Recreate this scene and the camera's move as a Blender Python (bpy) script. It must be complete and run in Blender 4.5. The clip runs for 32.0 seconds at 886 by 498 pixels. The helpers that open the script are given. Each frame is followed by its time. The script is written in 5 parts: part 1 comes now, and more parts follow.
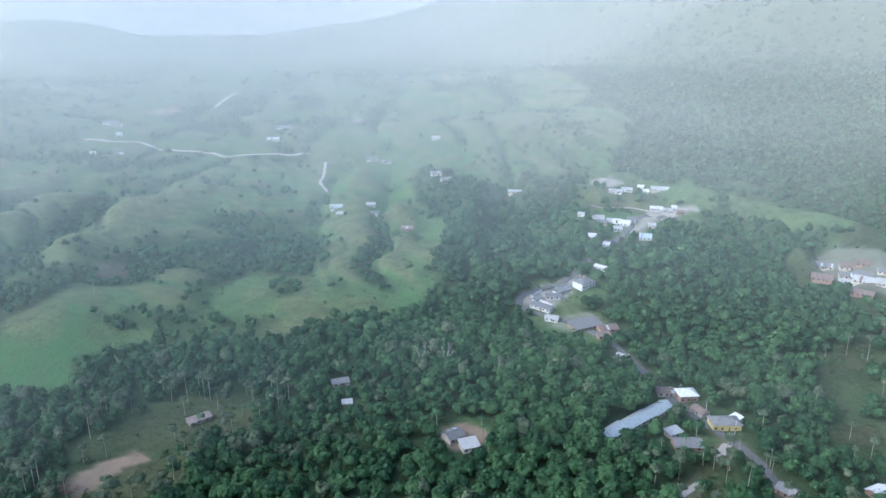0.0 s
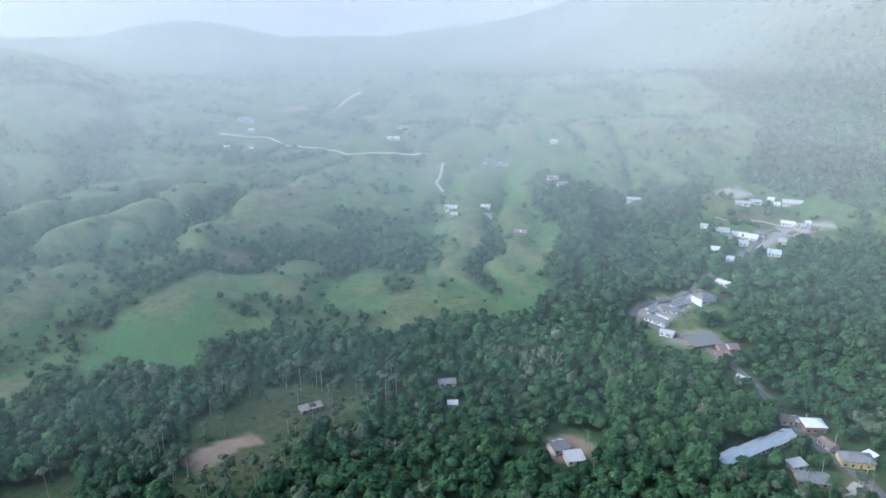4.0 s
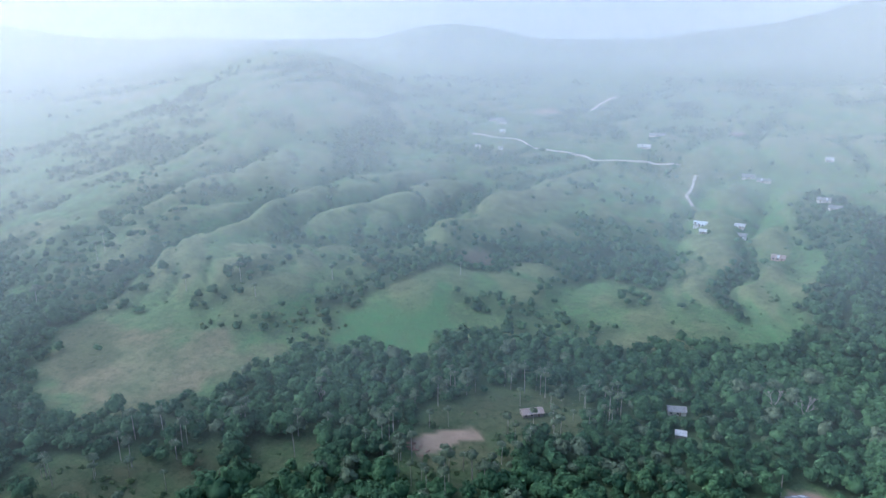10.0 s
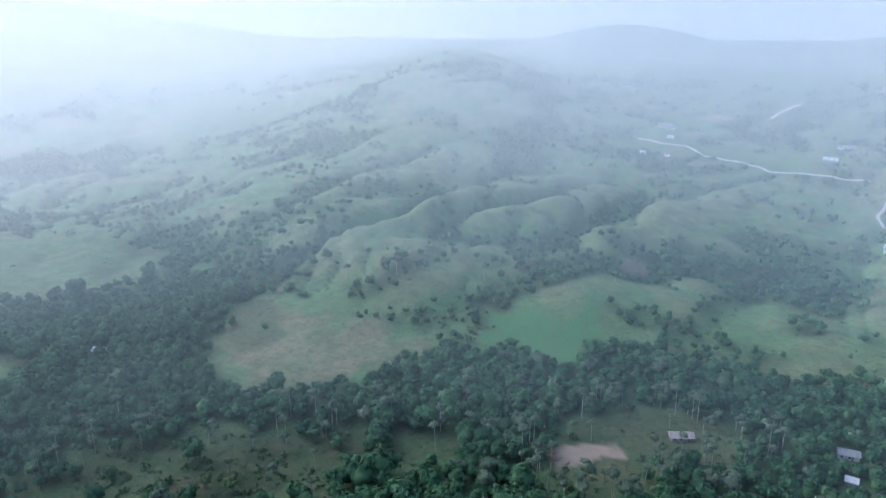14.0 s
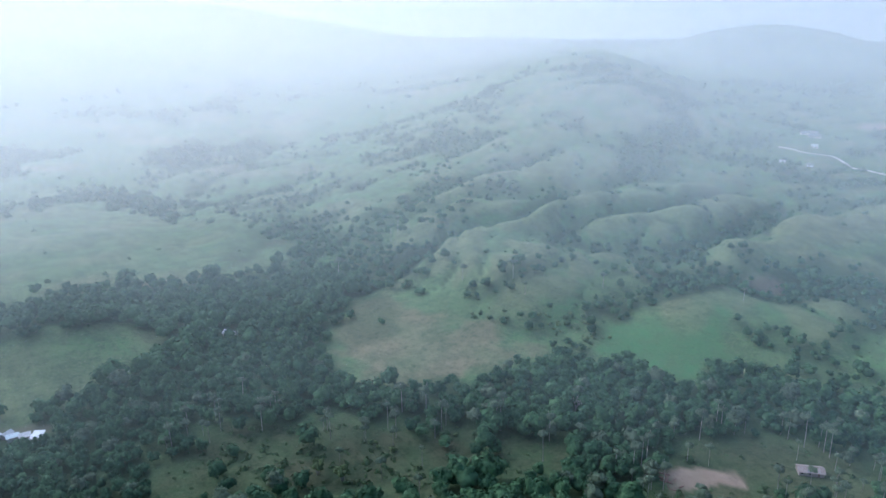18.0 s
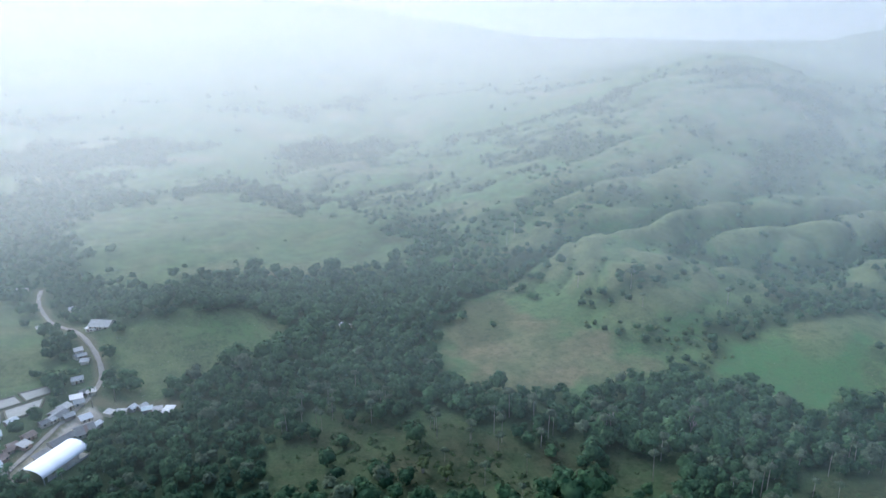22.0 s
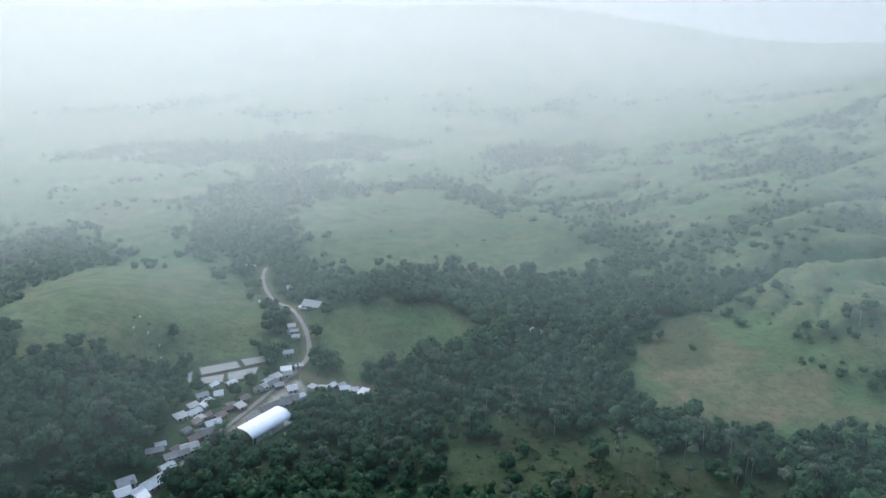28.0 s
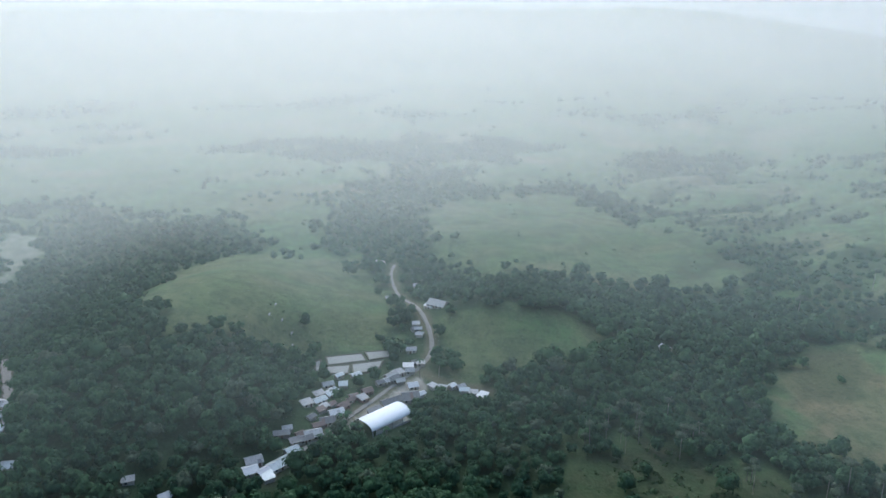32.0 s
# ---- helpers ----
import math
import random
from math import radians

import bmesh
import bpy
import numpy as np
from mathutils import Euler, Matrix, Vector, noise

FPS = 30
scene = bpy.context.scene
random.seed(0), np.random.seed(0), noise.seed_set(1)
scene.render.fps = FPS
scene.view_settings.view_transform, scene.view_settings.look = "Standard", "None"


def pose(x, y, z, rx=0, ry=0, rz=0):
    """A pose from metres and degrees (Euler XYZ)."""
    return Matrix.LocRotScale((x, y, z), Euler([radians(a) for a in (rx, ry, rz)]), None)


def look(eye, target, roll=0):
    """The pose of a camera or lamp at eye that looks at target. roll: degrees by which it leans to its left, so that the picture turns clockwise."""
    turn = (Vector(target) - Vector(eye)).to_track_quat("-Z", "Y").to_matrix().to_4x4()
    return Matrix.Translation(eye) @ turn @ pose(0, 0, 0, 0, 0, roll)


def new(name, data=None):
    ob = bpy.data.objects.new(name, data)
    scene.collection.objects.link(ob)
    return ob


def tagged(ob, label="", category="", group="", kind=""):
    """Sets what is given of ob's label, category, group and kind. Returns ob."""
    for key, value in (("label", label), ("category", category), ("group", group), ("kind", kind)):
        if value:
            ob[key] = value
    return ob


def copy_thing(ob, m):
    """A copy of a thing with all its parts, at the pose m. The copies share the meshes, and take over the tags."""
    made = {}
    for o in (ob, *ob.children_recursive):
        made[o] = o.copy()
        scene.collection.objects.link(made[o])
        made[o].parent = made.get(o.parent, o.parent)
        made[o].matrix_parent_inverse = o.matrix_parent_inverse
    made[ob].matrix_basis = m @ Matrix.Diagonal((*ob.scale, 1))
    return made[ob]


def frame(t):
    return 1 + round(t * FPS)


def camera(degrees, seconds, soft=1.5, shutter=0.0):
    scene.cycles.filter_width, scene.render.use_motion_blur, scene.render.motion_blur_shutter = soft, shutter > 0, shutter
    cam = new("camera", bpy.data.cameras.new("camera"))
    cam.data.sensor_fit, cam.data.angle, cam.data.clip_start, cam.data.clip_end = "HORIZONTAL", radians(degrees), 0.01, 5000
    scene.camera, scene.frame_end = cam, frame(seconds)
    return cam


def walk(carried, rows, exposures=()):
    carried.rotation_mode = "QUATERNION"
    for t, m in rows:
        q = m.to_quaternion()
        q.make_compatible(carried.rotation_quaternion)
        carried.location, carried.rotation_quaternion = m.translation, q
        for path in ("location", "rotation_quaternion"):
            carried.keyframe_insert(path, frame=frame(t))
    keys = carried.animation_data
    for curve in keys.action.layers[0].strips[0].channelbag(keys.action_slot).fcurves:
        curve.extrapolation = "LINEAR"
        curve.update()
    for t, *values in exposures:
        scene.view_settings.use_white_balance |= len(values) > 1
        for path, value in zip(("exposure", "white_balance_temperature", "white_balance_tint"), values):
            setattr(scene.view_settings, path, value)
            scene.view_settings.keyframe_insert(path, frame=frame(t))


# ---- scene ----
# ---------------------------------------------------------------- camera
cam = camera(63.36, 32.0, soft=1.5)
PATH = [
    (0.0, 0.0, 0.0, 202.5, 72.168, -0.18, 0.073),
    (0.5, -0.18, 0.26, 202.55, 72.193, -0.189, 1.105),
    (1.0, -0.35, 0.51, 202.61, 72.208, -0.206, 2.123),
    (1.5, -0.51, 0.76, 202.69, 72.207, -0.217, 3.234),
    (2.0, -0.66, 1.01, 202.77, 72.211, -0.262, 4.503),
    (2.5, -0.81, 1.27, 202.86, 72.235, -0.21, 5.781),
    (3.0, -0.96, 1.53, 202.97, 72.233, -0.21, 7.023),
    (3.5, -1.09, 1.78, 203.09, 72.24, -0.23, 8.22),
    (5.5, -1.59, 2.79, 203.66, 72.278, -0.191, 13.331),
    (6.0, -1.7, 3.04, 203.82, 72.299, -0.191, 14.924),
    (6.5, -1.81, 3.28, 204.0, 72.298, -0.135, 16.495),
    (7.0, -1.92, 3.54, 204.17, 72.317, -0.106, 18.134),
    (7.5, -2.03, 3.78, 204.35, 72.33, -0.088, 19.685),
    (8.0, -2.13, 4.02, 204.54, 72.326, -0.061, 21.149),
    (8.5, -2.23, 4.27, 204.73, 72.34, -0.09, 22.984),
    (9.0, -2.34, 4.5, 204.93, 72.353, -0.056, 25.332),
    (9.5, -2.43, 4.74, 205.13, 72.367, -0.053, 27.342),
    (10.0, -2.54, 4.97, 205.34, 72.378, -0.028, 28.999),
    (10.5, -2.63, 5.2, 205.55, 72.384, -0.014, 30.784),
    (11.0, -2.73, 5.43, 205.75, 72.39, -0.007, 32.624),
    (11.5, -2.84, 5.66, 205.97, 72.395, 0.027, 34.398),
    (12.0, -2.93, 5.89, 206.19, 72.376, -0.025, 35.867),
    (12.5, -3.04, 6.1, 206.4, 72.366, -0.063, 37.282),
    (13.0, -3.13, 6.32, 206.62, 72.361, -0.049, 38.713),
    (13.5, -3.24, 6.52, 206.85, 72.355, -0.027, 40.261),
    (14.0, -3.35, 6.74, 207.06, 72.344, -0.089, 41.865),
    (14.5, -3.46, 6.94, 207.28, 72.357, -0.083, 43.306),
    (16.5, -3.94, 7.71, 208.13, 72.342, -0.11, 48.189),
    (17.0, -4.08, 7.88, 208.35, 72.331, -0.092, 49.366),
    (17.5, -4.21, 8.06, 208.55, 72.32, -0.079, 50.55),
    (18.0, -4.35, 8.23, 208.74, 72.317, -0.031, 51.727),
    (18.5, -4.5, 8.4, 208.94, 72.312, -0.027, 52.938),
    (19.0, -4.66, 8.56, 209.13, 72.326, -0.023, 54.21),
    (19.5, -4.82, 8.71, 209.32, 72.321, -0.03, 55.357),
    (20.0, -4.98, 8.86, 209.49, 72.317, -0.01, 56.498),
    (20.5, -5.16, 9.0, 209.67, 72.32, -0.02, 57.722),
    (21.0, -5.35, 9.14, 209.83, 72.331, -0.018, 58.917),
    (21.5, -5.54, 9.26, 209.99, 72.332, 0.021, 60.126),
    (22.0, -5.74, 9.38, 210.14, 72.341, 0.021, 61.368),
    (22.5, -5.95, 9.5, 210.28, 72.348, 0.022, 62.576),
    (23.0, -6.17, 9.61, 210.41, 72.377, 0.035, 63.885),
    (23.5, -6.4, 9.72, 210.53, 72.387, 0.046, 65.214),
    (24.0, -6.64, 9.81, 210.65, 72.4, 0.115, 66.52),
    (24.5, -6.88, 9.9, 210.75, 72.414, 0.129, 67.844),
    (25.0, -7.16, 9.98, 210.84, 72.445, 0.102, 69.169),
    (25.5, -7.43, 10.04, 210.92, 72.488, 0.051, 70.549),
    (26.0, -7.71, 10.11, 210.99, 72.506, 0.085, 72.25),
    (26.5, -8.01, 10.17, 211.05, 72.517, 0.052, 73.91),
    (28.5, -9.33, 10.3, 211.14, 72.596, 0.062, 79.176),
    (29.0, -9.69, 10.31, 211.13, 72.641, 0.016, 80.799),
    (29.5, -10.07, 10.31, 211.1, 72.66, 0.048, 82.032),
    (30.0, -10.46, 10.31, 211.05, 72.677, 0.027, 83.314),
    (30.5, -10.87, 10.3, 210.99, 72.713, -0.017, 84.557),
    (31.0, -11.3, 10.27, 210.91, 72.757, -0.128, 85.879),
    (31.5, -11.73, 10.23, 210.82, 72.775, -0.029, 87.104),
    (32.0, -12.19, 10.19, 210.71, 72.805, -0.035, 88.322),
]
EXPOSURES = [(0.0, 1.21, 4760, 10), (6.0, 1.19, 4720, 11), (13.0, 1.14, 4580, 15), (19.0, 1.10, 4660, 13), (26.0, 0.94, 4900, 8), (32.0, 0.72, 4920, 7)]
walk(cam, [(t, pose(*row)) for t, *row in PATH], EXPOSURES)

# ---------------------------------------------------------------- light
SUN_AZ, SUN_EL = 106.0, 30.0  # degrees from +y towards -x, and above the horizon
world = bpy.data.worlds.new("world")
scene.world = world
world.use_nodes = True
wn = world.node_tree
wn.nodes.clear()
sky = wn.nodes.new("ShaderNodeTexSky")
sky.sky_type, sky.sun_disc = "NISHITA", False
sky.sun_elevation, sky.sun_rotation = radians(SUN_EL), radians(-SUN_AZ)
sky.air_density, sky.dust_density, sky.ozone_density = 1.0, 6.0, 1.0
back = wn.nodes.new("ShaderNodeBackground")
back.inputs["Strength"].default_value = 0.15
wout = wn.nodes.new("ShaderNodeOutputWorld")
wn.links.new(sky.outputs[0], back.inputs["Color"])
wn.links.new(back.outputs[0], wout.inputs["Surface"])
sun = new("sun", bpy.data.lights.new("sun", "SUN"))
sun.data.energy, sun.data.angle, sun.data.color = 1.35, radians(124), (1.0, 0.92, 0.80)
sun.matrix_world = look((0, 0, 0), (math.sin(radians(SUN_AZ)), -math.cos(radians(SUN_AZ)), -math.tan(radians(SUN_EL))))

# ---------------------------------------------------------------- materials


class Nodes:
    """A small builder for node materials."""

    def __init__(self, name):
        self.mat = bpy.data.materials.new(name)
        self.mat.use_nodes = True
        self.tree = self.mat.node_tree
        self.tree.nodes.clear()
        self.out = self.tree.nodes.new("ShaderNodeOutputMaterial")

    def add(self, kind, **inputs):
        node = self.tree.nodes.new(kind)
        for key, value in inputs.items():
            self.put(node.inputs[key.replace("_", " ")], value)
        return node

    def put(self, socket, value):
        if isinstance(value, bpy.types.NodeSocket):
            self.tree.links.new(value, socket)
        else:
            socket.default_value = value

    def noise(self, scale, detail=3.0, rough=0.55, vector=None, coord="Object"):
        node = self.add("ShaderNodeTexNoise", Scale=scale, Detail=detail, Roughness=rough)
        if vector is None:
            vector = self.add("ShaderNodeNewGeometry").outputs["Position"] if coord == "World" else self.add("ShaderNodeTexCoord").outputs[coord]
        self.put(node.inputs["Vector"], vector)
        return node.outputs[0]

    def ramp(self, value, low, high):
        node = self.add("ShaderNodeMapRange", Value=value)
        node.inputs["From Min"].default_value, node.inputs["From Max"].default_value = low, high
        return node.outputs[0]

    def mix(self, factor, a, b):
        node = self.tree.nodes.new("ShaderNodeMix")
        node.data_type = "RGBA"
        self.put(node.inputs[0], factor)
        self.put(node.inputs[6], (*a, 1) if isinstance(a, tuple) else a)
        self.put(node.inputs[7], (*b, 1) if isinstance(b, tuple) else b)
        return node.outputs[2]

    def attr(self, name):
        node = self.tree.nodes.new("ShaderNodeAttribute")
        node.attribute_name = name
        return node.outputs["Fac"]

    def random(self):
        return self.add("ShaderNodeObjectInfo").outputs["Random"]

    def bump(self, value, strength, distance):
        node = self.add("ShaderNodeBump", Height=value, Strength=strength, Distance=distance)
        return node.outputs[0]

    def surface(self, color, rough=0.9, metal=0.0, normal=None, spec=0.3):
        b = self.add("ShaderNodeBsdfPrincipled", Roughness=rough, Metallic=metal)
        self.put(b.inputs["Base Color"], (*color, 1) if isinstance(color, tuple) else color)
        b.inputs["Specular IOR Level"].default_value = spec
        if normal is not None:
            self.put(b.inputs["Normal"], normal)
        self.tree.links.new(b.outputs[0], self.out.inputs["Surface"])
        return self.mat


def ground_material():
    n = Nodes("ground_cover")
    big, mid, fine = n.noise(0.011, 4, coord="World"), n.noise(0.07, 5, 0.62, coord="World"), n.noise(0.55, 4, 0.65, coord="World")
    tuft = n.noise(0.22, 5, 0.7, coord="World")
    grass = n.mix(n.ramp(big, 0.35, 0.65), (0.060, 0.120, 0.038), (0.098, 0.124, 0.050))
    grass = n.mix(n.ramp(mid, 0.42, 0.66), grass, (0.052, 0.078, 0.033))
    grass = n.mix(n.ramp(tuft, 0.52, 0.70), grass, (0.042, 0.066, 0.028))
    grass = n.mix(n.ramp(fine, 0.48, 0.85), grass, (0.127, 0.137, 0.066))
    bright = n.mix(n.ramp(mid, 0.35, 0.7), (0.058, 0.124, 0.042), (0.066, 0.106, 0.042))
    bright = n.mix(n.ramp(tuft, 0.54, 0.74), bright, (0.052, 0.087, 0.031))
    bright = n.mix(n.ramp(fine, 0.5, 0.9), bright, (0.101, 0.144, 0.054))
    dry = n.mix(n.ramp(mid, 0.40, 0.64), (0.142, 0.126, 0.066), (0.086, 0.090, 0.042))
    dry = n.mix(n.ramp(tuft, 0.50, 0.70), dry, (0.062, 0.070, 0.031))
    dry = n.mix(n.ramp(fine, 0.5, 0.85), dry, (0.158, 0.138, 0.080))
    soil = n.mix(n.ramp(mid, 0.35, 0.7), (0.25, 0.185, 0.13), (0.155, 0.115, 0.078))
    soil = n.mix(n.ramp(fine, 0.45, 0.8), soil, (0.205, 0.155, 0.105))
    dust = n.mix(n.ramp(mid, 0.35, 0.7), (0.33, 0.30, 0.25), (0.22, 0.20, 0.16))
    scrub = n.mix(n.ramp(mid, 0.40, 0.60), (0.028, 0.042, 0.018), (0.056, 0.058, 0.028))
    scrub = n.mix(n.ramp(tuft, 0.48, 0.66), scrub, (0.020, 0.032, 0.013))
    scrub = n.mix(n.ramp(fine, 0.5, 0.85), scrub, (0.064, 0.072, 0.034))
    floor = n.mix(n.ramp(fine, 0.3, 0.75), (0.036, 0.056, 0.025), (0.058, 0.082, 0.036))
    color = n.mix(n.attr("lush"), grass, bright)
    color = n.mix(n.attr("dry"), color, dry)
    color = n.mix(n.attr("scrub"), color, scrub)
    color = n.mix(n.attr("wooded"), color, floor)
    color = n.mix(n.attr("dust"), color, dust)
    color = n.mix(n.attr("soil"), color, soil)
    return n.surface(color, 0.95, normal=n.bump(tuft, 0.8, 1.6), spec=0.1)


def leaf_material(name, a, b, c):
    """Foliage: one tint a tree, and lighter and darker clumps in it."""
    n = Nodes(name)
    tint = n.attr("tint")
    clump = n.noise(0.45, 3, 0.6, coord="World")
    color = n.mix(tint, a, b)
    color = n.mix(n.ramp(clump, 0.48, 0.92), color, c)
    island = n.add("ShaderNodeNewGeometry").outputs["Random Per Island"]
    color = n.mix(n.ramp(island, 0.5, 1.5), color, c)
    color = n.mix(n.ramp(island, 0.5, -0.5), color, tuple(0.7 * v for v in a))
    ruffle = n.noise(1.6, 4, 0.7, coord="World")
    mat = n.surface(color, 0.8, normal=n.bump(ruffle, 0.5, 0.5), spec=0.1)
    return mat


def plain_material(name, color, dark, scale=0.8, rough=0.85, metal=0.0, bump=0.3, spec=0.3):
    """Paint, timber, earth: a base colour that varies from piece to piece, with stains and fine relief."""
    n = Nodes(name)
    stain, grain = n.noise(scale, 5, 0.65, coord="World"), n.noise(scale * 9, 3, coord="World")
    c = n.mix(n.ramp(stain, 0.45, 0.75), color, dark)
    c = n.mix(n.ramp(grain, 0.5, 1.1), c, dark)
    c = n.mix(n.ramp(n.random(), 0.0, 3.0), c, dark)
    return n.surface(c, rough, metal, n.bump(grain, bump, 0.05), spec)


def sheet_material(name, color, dark, rough=0.45, metal=0.3):
    """Corrugated roofing: ribs across the sheet, streaks down it, rust in patches."""
    n = Nodes(name)
    wave = n.tree.nodes.new("ShaderNodeTexWave")
    wave.inputs["Scale"].default_value = 0.8
    n.put(wave.inputs["Vector"], n.add("ShaderNodeTexCoord").outputs["Object"])
    patch, streak = n.noise(0.5, 5, 0.7), n.noise(2.2, 4)
    c = n.mix(n.ramp(patch, 0.46, 0.68), color, dark)
    c = n.mix(n.ramp(streak, 0.55, 0.95), c, dark)
    c = n.mix(n.ramp(n.random(), 0.0, 2.2), c, dark)
    return n.surface(c, rough, metal, n.bump(wave.outputs[0], 0.5, 0.04), 0.4)


GROUND = ground_material()
LEAF = leaf_material("leaves", (0.018, 0.047, 0.021), (0.050, 0.098, 0.036), (0.070, 0.115, 0.048))
LEAF_BUSH = leaf_material("bush_leaves", (0.046, 0.082, 0.030), (0.068, 0.102, 0.040), (0.095, 0.122, 0.052))
LEAF_PALE = leaf_material("pale_leaves", (0.058, 0.080, 0.045), (0.08, 0.105, 0.055), (0.115, 0.14, 0.078))
LEAF_BAMBOO = leaf_material("bamboo_leaves", (0.075, 0.105, 0.034), (0.10, 0.13, 0.045), (0.14, 0.165, 0.068))
LOG_WOOD = plain_material("red_brown_wood", (0.19, 0.115, 0.08), (0.11, 0.07, 0.05), 1.2)
BARK = plain_material("bark", (0.20, 0.17, 0.135), (0.11, 0.09, 0.07), 1.5)
BARK_PALE = plain_material("pale_bark", (0.27, 0.24, 0.195), (0.17, 0.15, 0.12), 1.2)
ASPHALT = plain_material("worn_asphalt", (0.13, 0.125, 0.115), (0.08, 0.078, 0.072), 0.5, 0.9)
GRAVEL = plain_material("pale_gravel", (0.33, 0.30, 0.25), (0.23, 0.20, 0.155), 0.4, 0.95)
DUSTY = plain_material("dusty_track", (0.24, 0.218, 0.182), (0.16, 0.145, 0.118), 0.4, 0.95)
CONCRETE = plain_material("weathered_concrete", (0.42, 0.41, 0.38), (0.27, 0.26, 0.24), 0.5)
WALLS = {
    "cream": plain_material("cream_plaster", (0.50, 0.45, 0.36), (0.32, 0.28, 0.22)),
    "white": plain_material("white_plaster", (0.62, 0.61, 0.58), (0.35, 0.335, 0.31)),
    "yellow": plain_material("yellow_paint", (0.52, 0.43, 0.16), (0.36, 0.29, 0.12)),
    "brick": plain_material("bare_brick", (0.29, 0.19, 0.14), (0.20, 0.14, 0.105)),
    "wood": plain_material("grey_boards", (0.24, 0.20, 0.16), (0.14, 0.115, 0.09)),
}
ROOFS = {
    "court": sheet_material("bright_white_sheets", (0.80, 0.79, 0.76), (0.68, 0.67, 0.64), 0.55, 0.0),
    "zinc": sheet_material("zinc_sheets", (0.43, 0.455, 0.44), (0.31, 0.33, 0.315)),
    "white": sheet_material("white_sheets", (0.54, 0.53, 0.50), (0.46, 0.45, 0.42), 0.5, 0.0),
    "pale": sheet_material("pale_fibre_cement", (0.36, 0.355, 0.33), (0.25, 0.24, 0.215), 0.7, 0.0),
    "slate": sheet_material("dark_fibre_cement", (0.17, 0.167, 0.157), (0.115, 0.11, 0.10), 0.8, 0.0),
    "brown": sheet_material("brown_sheets", (0.17, 0.125, 0.10), (0.11, 0.08, 0.065), 0.8, 0.0),
    "rust": sheet_material("rusted_sheets", (0.19, 0.125, 0.095), (0.25, 0.22, 0.19), 0.8, 0.1),
    "blue": sheet_material("blue_sheets", (0.31, 0.39, 0.43), (0.36, 0.41, 0.43), 0.5, 0.0),
}
DARK_PANE = plain_material("dark_window", (0.035, 0.04, 0.045), (0.02, 0.022, 0.025), 0.5, 0.15, spec=0.5)
DOOR_PAINT = plain_material("door_paint", (0.17, 0.11, 0.075), (0.09, 0.06, 0.045))

# ---------------------------------------------------------------- lie of the land
SCALE = 1.35


def lattice(ix, iy, seed):
    """A fixed pseudo-random number in 0..1 for each lattice point."""
    h = (ix.astype(np.int64) * 374761393 + iy.astype(np.int64) * 668265263 + seed * 974634599) & 0x7FFFFFFF
    h = ((h ^ (h >> 13)) * 1274126177) & 0x7FFFFFFF
    return ((h ^ (h >> 16)) & 0xFFFF) / 65535.0


def vnoise(x, y, size, seed):
    """Smooth value noise in -1..1 with features of the given size in metres."""
    u, v = np.asarray(x, float) / size, np.asarray(y, float) / size
    iu, iv = np.floor(u), np.floor(v)
    fu, fv = u - iu, v - iv
    fu, fv = fu * fu * (3 - 2 * fu), fv * fv * (3 - 2 * fv)
    a, b = lattice(iu, iv, seed), lattice(iu + 1, iv, seed)
    c, d = lattice(iu, iv + 1, seed), lattice(iu + 1, iv + 1, seed)
    return 2 * ((a * (1 - fu) + b * fu) * (1 - fv) + (c * (1 - fu) + d * fu) * fv) - 1


def ease(a, b, x):
    s = np.clip((np.asarray(x, float) - a) / (b - a), 0, 1)
    return s * s * (3 - 2 * s)


def hill(x, y, cx, cy, high, long, wide, turn):
    """A rounded hill, long and wide in metres, its long axis turned from +x by degrees."""
    c, s = math.cos(math.radians(turn)), math.sin(math.radians(turn))
    u, v = (x - cx) * c + (y - cy) * s, (y - cy) * c - (x - cx) * s
    return high * np.exp(-(u / long) ** 2 - (v / wide) ** 2)


def gullies(x, y, up):
    """How far up between two gullies each place lies, for the large gullies and for the small ones in their sides."""
    wx = x + 26 * vnoise(x, y, 110, 61) + 9 * vnoise(x, y, 38, 62)
    wy = y + 26 * vnoise(x, y, 110, 63)
    first = up * np.abs(vnoise(wx, 0.27 * wy, 40, 3)) + (1 - up) * np.abs(vnoise(0.8 * wx + 0.6 * wy, 0.35 * (0.8 * wy - 0.6 * wx), 46, 4))
    second = np.abs(vnoise(wx + 0.55 * wy, 0.5 * wy - 0.3 * wx, 19, 16))
    return first, second


